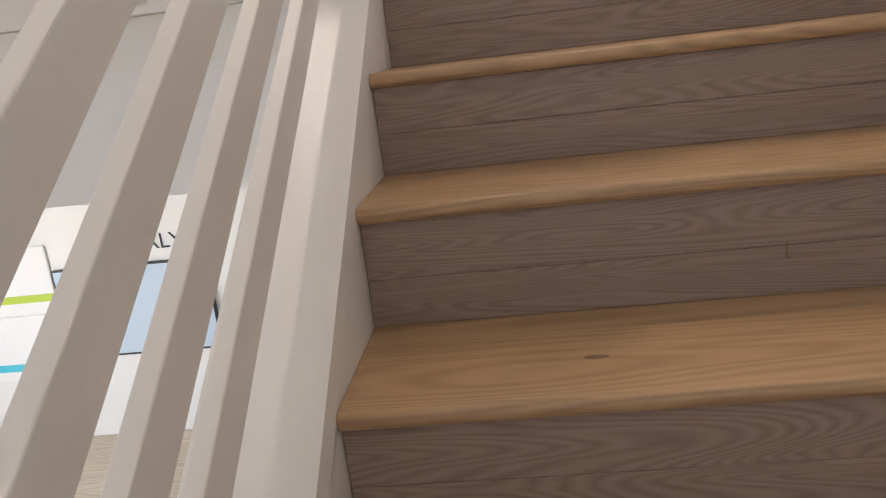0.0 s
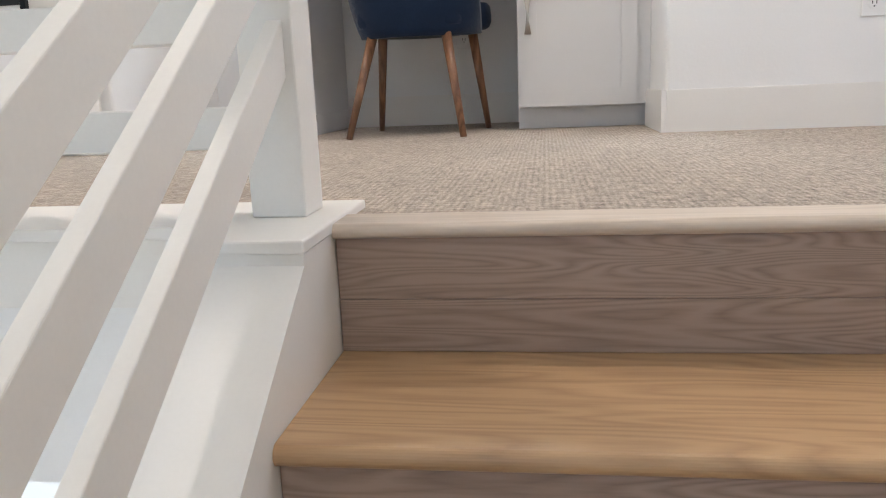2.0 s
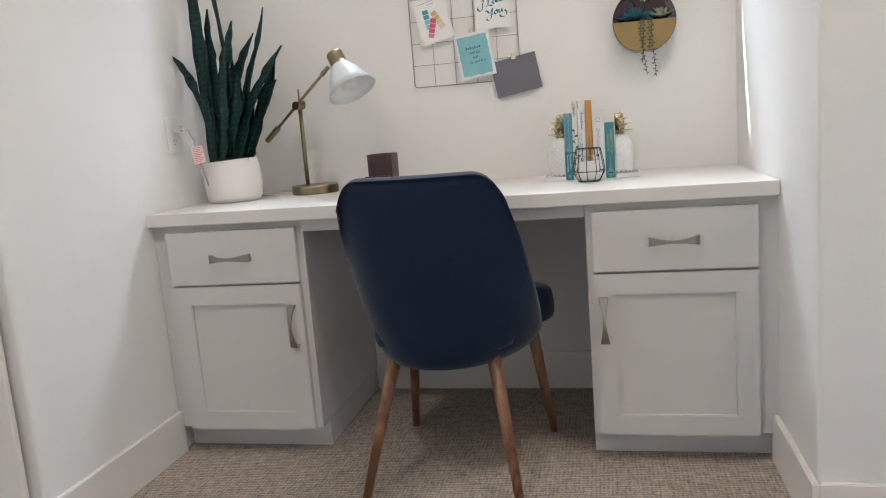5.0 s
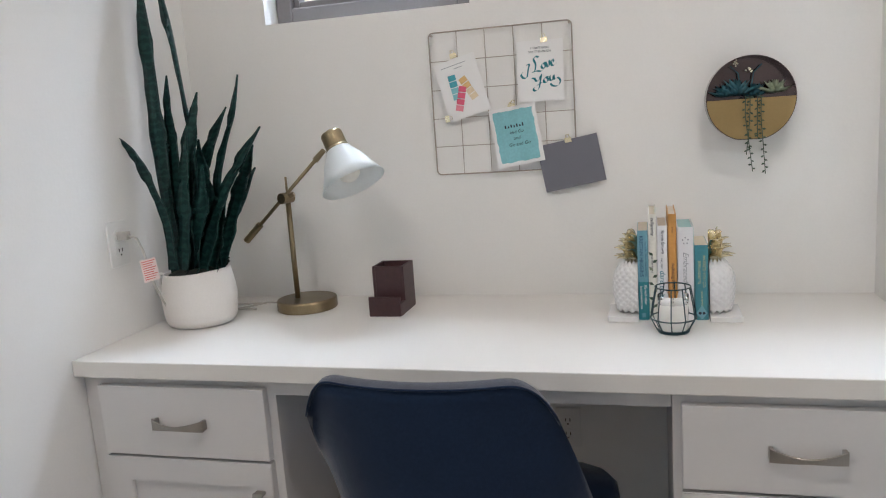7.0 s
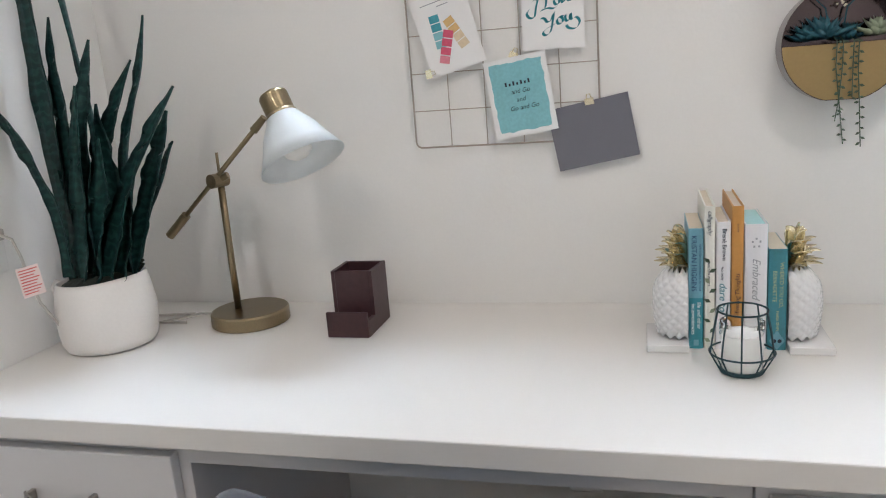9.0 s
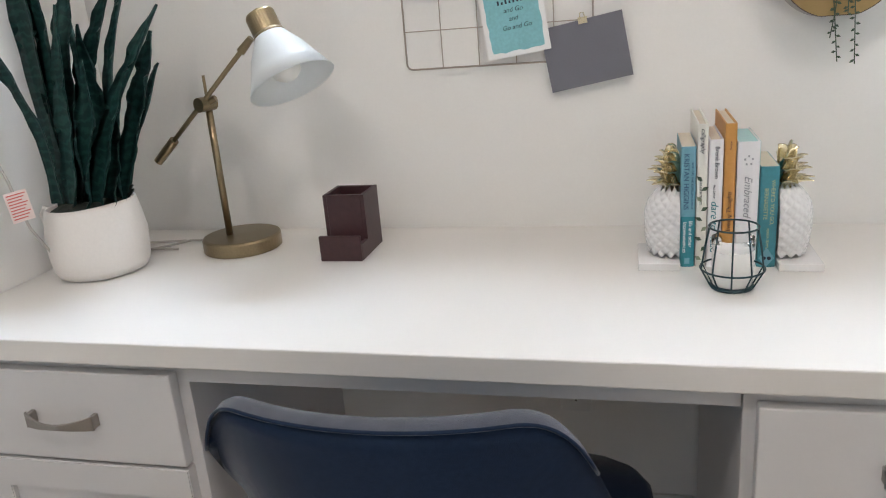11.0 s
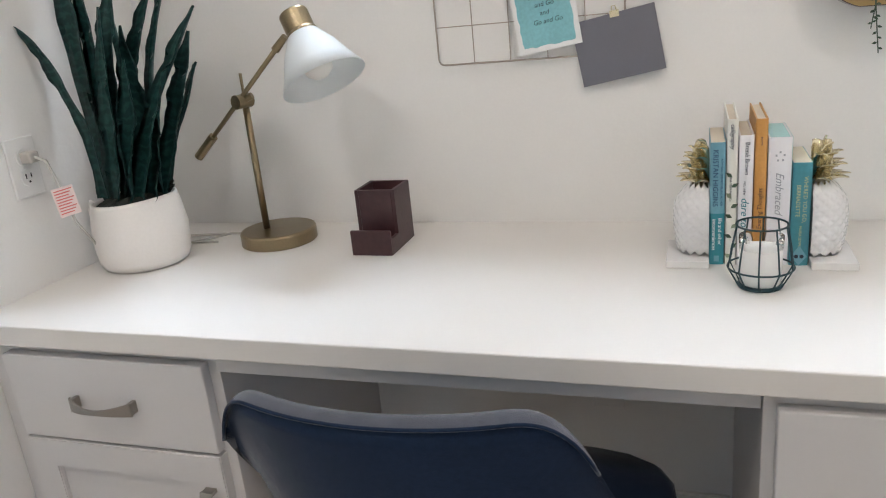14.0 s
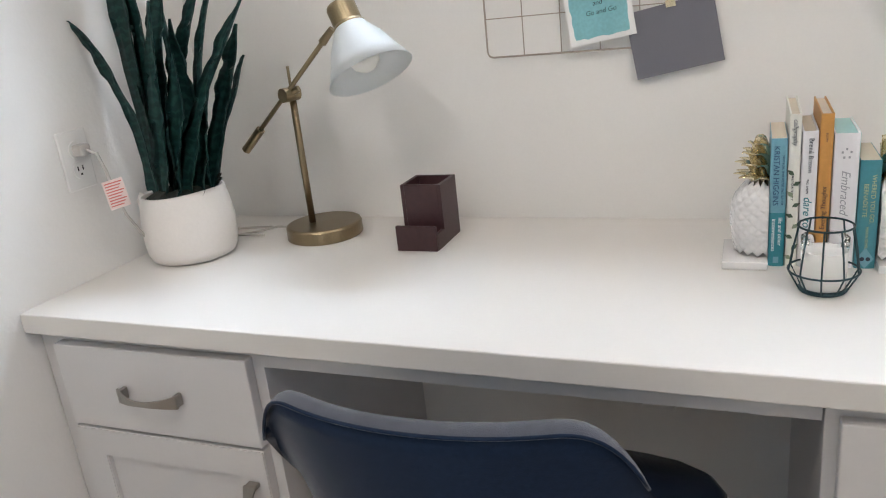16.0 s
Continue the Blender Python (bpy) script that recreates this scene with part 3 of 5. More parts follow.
sign = thing("wall_sign", -1.55, 1.798, -1.31, "dark thin lettering on the white wall above the television", "sign")
lettering("letters", "WAVERLY", 0.17, M_INK, sign, pose(0, -0.004, 0.0, 90, 0, 0))
part("emblem", tube([(-0.16, -0.004, 0.33), (-0.12, -0.004, 0.22), (0.0, -0.004, 0.15), (0.12, -0.004, 0.22), (0.16, -0.004, 0.33)], 0.008, 6), M_INK, sign)
for zc, band, bz in ((-1.55, M_LIME, -0.115), (-2.1, M_CYAN, -0.13)):
    b = thing("display_board", -2.62, 1.798, zc, "white display board with a bright colour band", "display board", "display boards")
    part("board", box(-0.36, 0.36, -0.02, -0.001, -0.25, 0.30, 0.012), M_PAPERW, b)
    part("colour_band", box(-0.35, 0.35, -0.024, -0.0205, bz - 0.03, bz + 0.03), band, b)

# ---- hallway beyond the landing rails ----
bm = bmesh.new()
for a, b, c, d in ((-1.02, -0.93, 0.0, 2.12), (-0.12, -0.03, 0.0, 2.12), (-1.02, -0.03, 2.12, 2.21)):
    add_box(bm, a, b, YL - 0.032, YL - 0.0155, c, d, 0.003)
setting("door_casing", bm, M_TRIM, "white painted door casing")
door = tagged(new("door_1"), "white panelled hallway door, closed", "door", "", "structure")
door.location = (-0.93, YL - 0.003, 0.0)
part("door_leaf", box(0.002, 0.808, -0.02, 0.0, 0.01, 2.115), M_TRIM, door)
for a, b, c, d in ((0.12, 0.36, 0.25, 0.95), (0.45, 0.69, 0.25, 0.95), (0.12, 0.36, 1.15, 1.95), (0.45, 0.69, 1.15, 1.95)):
    bm = bmesh.new()
    for e, f, g, h in ((a, b, c, c + 0.02), (a, b, d - 0.02, d), (a, a + 0.02, c + 0.02, d - 0.02), (b - 0.02, b, c + 0.02, d - 0.02)):
        add_box(bm, e, f, -0.028, -0.0195, g, h, 0.003)
    part("panel_moulding", bm, M_TRIM, door)
knob = part("door_knob", tube([(0.05, -0.02, 0.98), (0.05, -0.055, 0.98), (0.05, -0.062, 0.98), (0.05, -0.085, 0.98)], 0.022, 12), M_BLACKMETAL, door, "round black knob")
frame_thing = thing("leaning_frame", -0.52, YL - 0.06, 0.0, "black framed white board leaning on the hallway wall", "picture frame")
for nm, a, b, c, d in (("frame_side", -0.31, -0.29, 0.0, 0.5), ("frame_side", 0.29, 0.31, 0.0, 0.5), ("frame_bottom", -0.29, 0.29, 0.0, 0.02), ("frame_top", -0.29, 0.29, 0.48, 0.5)):
    part(nm, box(a, b, -0.01, 0.01, c, d, 0.002, 1), M_BLACKMETAL, frame_thing)
part("board", box(-0.29, 0.29, -0.002, 0.006, 0.02, 0.48), M_PAPERW, frame_thing)

# ---- desk and cabinets ----
desk = thing("desk", 0.0, 0.0, 0.727, "long white laminate desktop between the alcove walls", "desk")
part("worktop", prism([(0.001, 0.0), (XR - 0.001, -0.014), (XR - 0.001, YB - 0.001), (0.001, YB - 0.001)], 'z', 0.0, 0.038, 0.0025), M_DESK, desk)
part("front_apron", box(0.486, 1.2985, 0.024, 0.042, -0.036, -0.001), M_CABINET, desk)


def handle_bm(length, upright):
    """A flat bar pull, flared at its ends and pinched in the middle."""
    bm = bmesh.new()
    rings = []
    for i in range(13):
        t = -1 + i / 6
        w = 0.0045 + 0.0085 * abs(t) ** 1.6
        out = -0.017 - 0.019 * (1 - t * t)
        th = 0.0045
        c = t * length / 2
        q = [(w, out), (w, out + th), (-w, out + th), (-w, out)]
        rings.append([bm.verts.new((p[0], p[1], c) if upright else (c, p[1], p[0])) for p in q])
    for a, b in zip(rings, rings[1:]):
        for k in range(4):
            bm.faces.new((a[k], a[(k + 1) % 4], b[(k + 1) % 4], b[k]))
    bm.faces.new(rings[0])
    bm.faces.new(rings[-1])
    for s in (-1, 1):
        c = s * (length / 2 - 0.004)
        if upright:
            add_box(bm, -0.011, 0.011, -0.015, 0.0, c - 0.004, c + 0.004)
        else:
            add_box(bm, c - 0.004, c + 0.004, -0.015, 0.0, -0.011, 0.011)
    bmesh.ops.bevel(bm, geom=bm.edges[:], offset=0.0008, segments=1, affect='EDGES')
    return bm


def frame_ring(x0, x1, z0, z1, s, ya, yb):
    """A rectangular frame in one piece, with eased edges."""
    bm = bmesh.new()
    out = [(x0, z0), (x1, z0), (x1, z1), (x0, z1)]
    inn = [(x0 + s, z0 + s), (x1 - s, z0 + s), (x1 - s, z1 - s), (x0 + s, z1 - s)]
    q = [[bm.verts.new((x, y, z)) for x, z in pts] for pts, y in ((out, ya), (inn, ya), (inn, yb), (out, yb))]
    for a, b in zip(q, q[1:] + q[:1]):
        for i in range(4):
            j = (i + 1) % 4
            bm.faces.new((a[i], a[j], b[j], b[i]))
    es = [e for e in bm.edges if all(abs(v.co.y - ya) < 1e-6 for v in e.verts) and (e.verts[0] in q[0]) == (e.verts[1] in q[0])]
    bmesh.ops.bevel(bm, geom=es, offset=0.002, segments=2, affect='EDGES')
    return bm


def cabinet(x0, x1, face0, face1, handle_x, y, label):
    c = thing("base_cabinet", x0, y, 0.0, label, "cabinet", "desk cabinets")
    w = x1 - x0
    f0, f1 = face0 - x0, face1 - x0
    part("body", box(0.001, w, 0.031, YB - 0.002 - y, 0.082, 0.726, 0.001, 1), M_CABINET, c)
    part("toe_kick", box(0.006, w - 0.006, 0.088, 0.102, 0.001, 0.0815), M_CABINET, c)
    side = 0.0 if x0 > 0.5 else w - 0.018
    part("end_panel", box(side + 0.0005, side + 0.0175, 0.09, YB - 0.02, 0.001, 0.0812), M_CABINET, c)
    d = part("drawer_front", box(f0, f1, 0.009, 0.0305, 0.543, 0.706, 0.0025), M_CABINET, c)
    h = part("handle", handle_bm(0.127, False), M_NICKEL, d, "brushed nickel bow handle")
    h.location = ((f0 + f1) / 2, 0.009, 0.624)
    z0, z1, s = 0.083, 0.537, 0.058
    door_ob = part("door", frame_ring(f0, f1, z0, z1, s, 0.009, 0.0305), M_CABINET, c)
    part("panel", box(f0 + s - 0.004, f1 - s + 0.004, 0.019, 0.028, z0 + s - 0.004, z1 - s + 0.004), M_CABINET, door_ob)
    h = part("handle", handle_bm(0.127, True), M_NICKEL, door_ob, "brushed nickel bow handle")
    h.location = (handle_x - x0, 0.009, 0.412)
    return c


cabinet(0.0, 0.486, 0.052, 0.467, 0.437, 0.0, "white shaker base cabinet with one drawer and one door")
cabinet(1.299, XR, 1.316, 1.735, 1.340, -0.014, "white shaker base cabinet with one drawer and one door")

# ---- chair ----
chair = thing("desk_chair", 0.924, -0.022, 0.0, "navy velvet shell chair with tapered walnut legs at the desk", "chair", rz=-3.8)


def shell_point(u, v, inner):
    """A point of the curved backrest: u from side to side, v from seat to top."""
    s = abs(u)
    spread = math.radians(93 - 41 * v ** 0.8)
    half = 0.248 + 0.020 * v
    deep = 0.335 - 0.16 * v ** 0.8
    corner = max(0.0, s - 0.58) / 0.42
    z0 = 0.350 + 0.02 * s ** 3
    z = z0 + (0.848 - z0) * v - 0.075 * v ** 2 * corner ** 2.4
    a = u * spread
    thick = 0.038 * (0.55 + 0.45 * math.sin(math.pi * min(1, 0.15 + 0.85 * v))) if inner else 0.0
    tuck = 0.020 * (1 - v) ** 6
    x = (half - thick - tuck) * math.sin(a) + 0.010 * v
    y = -0.228 - 0.068 * v - 0.016 * v * (1 - u) + tuck + thick + (deep - thick * 0.4) * (1 - math.cos(a))
    return Vector((x, y, z))


def grid_surface(bm, fn, nu, nv):
    g = [[bm.verts.new(fn(-1 + 2 * i / nu, j / nv)) for j in range(nv + 1)] for i in range(nu + 1)]
    for i in range(nu):
        for j in range(nv):
            bm.faces.new((g[i][j], g[i + 1][j], g[i + 1][j + 1], g[i][j + 1]))
    return g


bm = bmesh.new()
go = grid_surface(bm, lambda u, v: shell_point(u, v, False), 40, 18)
gi = grid_surface(bm, lambda u, v: shell_point(u, v, True), 40, 18)
rim_o = [row[-1] for row in go]
rim_i = [row[-1] for row in gi]
for i in range(40):
    bm.faces.new((rim_o[i], rim_o[i + 1], rim_i[i + 1], rim_i[i]))
    bm.faces.new((go[i][0], go[i + 1][0], gi[i + 1][0], gi[i][0]))
for k in (0, 40):
    for j in range(18):
        bm.faces.new((go[k][j], go[k][j + 1], gi[k][j + 1], gi[k][j]))
part("backrest", bm, M_VELVET, chair, smooth=True)
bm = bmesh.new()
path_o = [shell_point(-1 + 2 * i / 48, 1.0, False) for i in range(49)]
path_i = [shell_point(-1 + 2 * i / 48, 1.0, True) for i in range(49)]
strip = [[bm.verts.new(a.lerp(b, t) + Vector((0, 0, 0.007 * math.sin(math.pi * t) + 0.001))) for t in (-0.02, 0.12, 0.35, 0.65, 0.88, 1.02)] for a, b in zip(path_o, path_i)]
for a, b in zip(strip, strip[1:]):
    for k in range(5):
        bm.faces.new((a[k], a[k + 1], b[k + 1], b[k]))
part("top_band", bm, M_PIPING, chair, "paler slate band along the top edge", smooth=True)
part("seam", tube([p + Vector((0, -0.001, -0.001)) for p in path_o], 0.0022, 6), M_VELVET, chair, "dark stitched seam", smooth=True)


def cushion():
    bm = bmesh.new()
    rings = []
    for zz, k in ((0.384, 0.92), (0.392, 0.972), (0.408, 1.0), (0.440, 1.0), (0.468, 0.985), (0.481, 0.94), (0.486, 0.6), (0.488, 0.25)):
        ring = []
        for i in range(40):
            a = 2 * math.pi * i / 40
            cx, cy = math.cos(a), math.sin(a)
            n = 5.0
            r = (abs(cx) ** n + abs(cy) ** n) ** (-1 / n)
            yy = 0.045 + 0.222 * k * r * cy
            front = min(1.0, max(0.0, (yy - 0.06) / 0.08))
            ring.append(bm.verts.new((((0.200 + 0.066 * front) if cx > 0 else (0.200 + 0.034 * front)) * k * r * cx, yy, zz)))
        rings.append(ring)
    for a, b in zip(rings, rings[1:]):
        for i in range(40):
            bm.faces.new((a[i], a[(i + 1) % 40], b[(i + 1) % 40], b[i]))
    bm.faces.new(rings[0])
    bm.faces.new(rings[-1])
    return bm


part("seat", cushion(), M_VELVET, chair, smooth=True)
part("seat_base", prism(arc(0, 0.02, 0.17, 0, 330, 11), 'z', 0.362, 0.406), M_SLOT, chair)
for sx, sy, tx, ty, bx, by in ((-1, -1, 0.128, 0.112, 0.208, 0.236), (1, -1, 0.134, 0.112, 0.210, 0.238), (-1, 1, 0.180, 0.190, 0.224, 0.256), (1, 1, 0.183, 0.190, 0.230, 0.254)):
    part("leg", tube([(sx * tx, sy * ty, 0.385), (sx * bx, sy * by, 0.0)], 0.0195, 14, taper=0.0115), M_LEG, chair, smooth=True)

# ---- plant ----
plant = thing("snake_plant", 0.131, 0.332, 0.765, "tall dark green snake plant in a white glazed pot", "potted plant")
prof = [(0.0, 0.0), (0.074, 0.0), (0.084, 0.004), (0.091, 0.020), (0.0935, 0.045), (0.0925, 0.08), (0.0875, 0.118), (0.083, 0.142), (0.0815, 0.15), (0.077, 0.15), (0.076, 0.135), (0.0, 0.135)]
bm = lathe([(r, 0.93 * z) for r, z in prof], 48)
for v in bm.verts:
    if v.co.z > 0.06:
        v.co.z += 0.10 * v.co.x * (v.co.z - 0.06) / 0.09 * 0.6
        v.co.x += 0.004 * math.sin(3 * math.atan2(v.co.y, v.co.x))
part("pot", bm, M_POT, plant, "white glazed stoneware pot", smooth=True)
bm = lathe([(0.074, 0.136), (0.05, 0.146), (0.0, 0.15)], 24)
for v in bm.verts:
    v.co.z += 0.004 * noise.noise(v.co * 60) + 0.06 * v.co.x
part("soil", bm, M_SOIL, plant)


def between(keys, s):
    """A smooth value along evenly spaced keys, s from 0 to 1."""
    n = len(keys) - 1
    i = min(int(s * n), n - 1)
    f = s * n - i
    p = [keys[max(0, min(n, i + k))] for k in (-1, 0, 1, 2)]
    return p[1] + ((p[2] - p[0]) * 0.5 + (p[0] * 2 - p[1] * 5 + p[2] * 4 - p[3]) * 0.5 * f + (p[1] * 3 - p[0] - p[2] * 3 + p[3]) * 0.5 * f * f) * f


leaf_rnd = random.Random(12)


def sword_leaf(spine, widths, seg=30):
    """One sword leaf along a bent spine: folded along its middle, twisted, with a rippled margin."""
    bm = bmesh.new()
    spine = [Vector(p) for p in spine]
    turn, phase, yaw = leaf_rnd.uniform(-0.5, 0.5), leaf_rnd.uniform(0, 6), leaf_rnd.uniform(-0.35, 0.15)
    rows = []
    for i in range(seg + 1):
        s = i / seg
        p = between(spine, s)
        d = (between(spine, min(1, s + 0.02)) - between(spine, max(0, s - 0.02))).normalized()
        w = max(0.0022, 1.45 * between(widths, s))
        side = d.cross(Vector((-0.36, -0.93, 0.0))).normalized()
        side = Matrix.Rotation(yaw + turn * math.sin(3 * s + phase), 3, d) @ side
        face = side.cross(d).normalized()
        ripple = 0.07 * w * math.sin(23 * s + phase) + 0.04 * w * math.sin(51 * s + 2 * phase)
        row = []
        for k, o in ((-1, 0), (-0.5, 0), (0, 0), (0.5, 0), (1, 0), (0.5, -0.0022), (0, -0.003), (-0.5, -0.0022)):
            lift = 0.20 * w * abs(k) ** 1.5 + ripple * abs(k) ** 2 * (1 if k > 0 else -0.7)
            row.append(bm.verts.new(p + side * (k * w * 0.5 * (1 + 0.05 * math.sin(31 * s + 3 * k + phase))) + face * (lift + o)))
        rows.append(row)
    for a, c in zip(rows, rows[1:]):
        for k in range(8):
            bm.faces.new((a[k], a[(k + 1) % 8], c[(k + 1) % 8], c[k]))
    return part("leaf", bm, M_LEAF, plant, smooth=True)


# leaves: points of the spine from foot to tip, and widths along it
sword_leaf([(-0.047, 0.0, 0.133), (-0.057, 0.01, 0.391), (-0.067, 0.02, 0.578), (-0.076, 0.03, 0.745), (-0.087, 0.04, 0.867), (-0.098, 0.05, 0.985)], [0.0365, 0.0432, 0.0415, 0.0365, 0.0199, 0.0033])
sword_leaf([(-0.004, 0.02, 0.128), (0.006, 0.03, 0.22), (0.017, 0.034, 0.422), (0.001, 0.038, 0.574), (-0.016, 0.042, 0.749), (-0.034, 0.046, 0.841), (-0.048, 0.05, 0.908)], [0.026, 0.0299, 0.0315, 0.0199, 0.0382, 0.0216, 0.0033])
sword_leaf([(-0.043, -0.03, 0.146), (-0.041, -0.036, 0.271), (-0.064, -0.042, 0.354), (-0.078, -0.048, 0.408), (-0.106, -0.054, 0.458), (-0.14, -0.06, 0.493)], [0.0199, 0.0216, 0.0199, 0.0315, 0.0199, 0.0033])
sword_leaf([(-0.033, -0.01, 0.127), (-0.021, -0.003, 0.301), (-0.019, 0.005, 0.444), (-0.029, 0.013, 0.542), (-0.031, 0.02, 0.636)], [0.0365, 0.0432, 0.0415, 0.0282, 0.0033])
sword_leaf([(0.003, -0.02, 0.13), (0.017, -0.012, 0.302), (0.025, -0.005, 0.426), (0.041, 0.003, 0.504), (0.056, 0.01, 0.588)], [0.0365, 0.0415, 0.0382, 0.0299, 0.0033])
sword_leaf([(0.019, 0.02, 0.138), (0.035, 0.023, 0.277), (0.036, 0.027, 0.377), (0.032, 0.03, 0.472)], [0.0332, 0.0432, 0.0365, 0.0033])
sword_leaf([(0.022, 0.03, 0.145), (0.021, 0.035, 0.294), (0.036, 0.04, 0.393), (0.068, 0.045, 0.464), (0.108, 0.05, 0.548)], [0.0299, 0.0332, 0.0266, 0.0349, 0.0033])
sword_leaf([(0.055, 0.02, 0.139), (0.072, 0.024, 0.277), (0.084, 0.028, 0.376), (0.111, 0.032, 0.463), (0.138, 0.036, 0.532), (0.156, 0.04, 0.624)], [0.0315, 0.0398, 0.0365, 0.0216, 0.0249, 0.0033])
sword_leaf([(0.039, -0.03, 0.138), (0.077, -0.022, 0.241), (0.118, -0.015, 0.328), (0.173, -0.008, 0.413), (0.224, 0.0, 0.493)], [0.0299, 0.0365, 0.0382, 0.0382, 0.0033])
sword_leaf([(0.062, 0.01, 0.131), (0.111, 0.015, 0.251), (0.146, 0.02, 0.331), (0.169, 0.025, 0.392), (0.183, 0.03, 0.45)], [0.0216, 0.0332, 0.0448, 0.0382, 0.005])
sword_leaf([(0.027, -0.035, 0.135), (0.042, -0.033, 0.234), (0.066, -0.032, 0.314), (0.072, -0.03, 0.41)], [0.0332, 0.0382, 0.0349, 0.0033])
sword_leaf([(0.057, -0.01, 0.138), (0.082, -0.007, 0.219), (0.099, -0.003, 0.291), (0.119, 0.0, 0.352)], [0.0332, 0.0398, 0.0349, 0.0033])
sword_leaf([(-0.004, -0.04, 0.136), (0.015, -0.037, 0.253), (0.026, -0.033, 0.377), (0.041, -0.03, 0.507)], [0.0315, 0.0365, 0.0332, 0.0033])
sword_leaf([(0.055, 0.035, 0.128), (0.099, 0.045, 0.254), (0.137, 0.047, 0.317), (0.161, 0.048, 0.371), (0.172, 0.05, 0.392)], [0.014, 0.0166, 0.0199, 0.0133, 0.0025])

bm = tube([(0.066, 0.03, 0.138), (0.072, 0.03, 0.152), (0.078, 0.028, 0.160)], 0.0012, 5)
for k in range(7):
    add_box(bm, 0.070 + 0.002 * (k % 4), 0.075 + 0.002 * (k % 4), 0.024 + 0.001 * k, 0.028 + 0.001 * k, 0.146 + 0.0026 * k, 0.150 + 0.0026 * k)
part("sprout", bm, M_SOIL, plant, "small dark dried sprout")
part("handle", tube([(-0.081, -0.012, 0.128), (-0.098, -0.014, 0.134), (-0.106, -0.015, 0.120), (-0.102, -0.015, 0.096), (-0.089, -0.013, 0.074)], 0.0042, 8), M_POT, plant, "small glazed loop handle", smooth=True)

# ---- desk lamp ----
lamp = thing("desk_lamp", 0.365, 0.474, 0.765, "antique brass desk lamp with a white glass cone shade", "desk lamp")
part("base", lathe([(0.0, 0.0), (0.079, 0.0), (0.081, 0.002), (0.081, 0.025), (0.079, 0.0285), (0.075, 0.0295), (0.0, 0.0305)], 56), M_BRASS, lamp, smooth=False)
SX, SY = -0.024, -0.006
part("stem", tube([(SX, SY, 0.026), (SX, SY, 0.300)], 0.0072, 16), M_BRASS, lamp, smooth=True)
part("stem_pin", tube([(SX, SY, 0.30), (SX, SY, 0.358)], 0.003, 10), M_BRASS, lamp, smooth=True)
J = Vector((SX, SY - 0.014, 0.303))
part("joint", tube([J + Vector((-0.006, -0.012, 0)), J + Vector((0.006, 0.024, 0))], 0.0145, 18), M_BRASS, lamp, smooth=False)
part("knob", tube([J + Vector((0.024, 0.006, 0.010)), J + Vector((0.010, 0.004, 0.004))], 0.007, 12), M_BRASS, lamp)
A0, A1 = Vector((-0.146, -0.014, 0.199)), Vector((0.096, -0.024, 0.418))
part("arm", tube([A0, A1], 0.0048, 12), M_BRASS, lamp, smooth=True)
ad = (A1 - A0).normalized()
part("counterweight", tube([A0 - ad * 0.012, A0 + ad * 0.052], 0.0095, 16), M_BRASS, lamp)
part("arm_end", tube([A1 - ad * 0.03, A1 + ad * 0.006], 0.0085, 14, taper=0.0065), M_BRASS, lamp)
HEAD = Matrix.Translation((0.122, -0.024, 0.468)) @ Matrix.Rotation(radians(-27), 4, 'Y') @ Matrix.Rotation(radians(-14), 4, 'X')


def posed(bm, m):
    bmesh.ops.transform(bm, matrix=m, verts=bm.verts[:])
    return bm


part("socket_cap", posed(lathe([(0.0, 0.004), (0.007, 0.004), (0.008, -0.004), (0.027, -0.006), (0.0285, -0.010), (0.0285, -0.046), (0.031, -0.05), (0.031, -0.056), (0.0, -0.056)], 36), HEAD), M_BRASS, lamp)
shade = part("shade", posed(lathe([(0.0305, -0.052), (0.036, -0.062), (0.053, -0.088), (0.068, -0.122), (0.0835, -0.152), (0.0820, -0.153), (0.066, -0.122), (0.051, -0.088), (0.034, -0.062), (0.0285, -0.052)], 48), HEAD), M_MILK, lamp, "frosted white glass cone", smooth=True)
part("bulb", posed(lathe([(0.013, -0.056), (0.014, -0.078), (0.026, -0.098), (0.030, -0.116), (0.026, -0.132), (0.014, -0.142), (0.0, -0.144)], 24), HEAD), M_BULB, lamp, "unlit frosted bulb", smooth=True)
single("power_cable", tube([(-0.062, 0.012, 0.004), (-0.09, 0.018, 0.010), (-0.125, 0.012, 0.012), (-0.165, -0.004, 0.006), (-0.205, -0.025, 0.003), (-0.16, -0.02, 0.003), (-0.14, -0.022, 0.003)], 0.0026, 8), M_CORD, "clear grey lamp cord lying on the desktop", "cable", at=(0.362, 0.474, 0.765), smooth=True)

# ---- outlets, plug, cord and tag ----


def outlet(m, label):
    o = new("wall_outlet")
    o.matrix_world = m
    tagged(o, label, "outlet", "wall outlets")
    part("plate", box(-0.035, 0.035, -0.006, -0.0005, -0.057, 0.057, 0.0025), M_PLASTIC, o)
    for zc in (-0.0195, 0.0195):
        part("receptacle", prism([(x, z + zc) for x, z in arc(0, 0, 0.0165, 45, 405, 20)], 'y', -0.0085, -0.0055), M_PLASTIC, o)
        for x in (-0.006, 0.006):
            part("slot", box(x - 0.0012, x + 0.0012, -0.0092, -0.0086, zc - 0.001, zc + 0.008), M_SLOT, o)
        part("slot", box(-0.0022, 0.0022, -0.0092, -0.0086, zc - 0.010, zc - 0.006), M_SLOT, o)
    return o


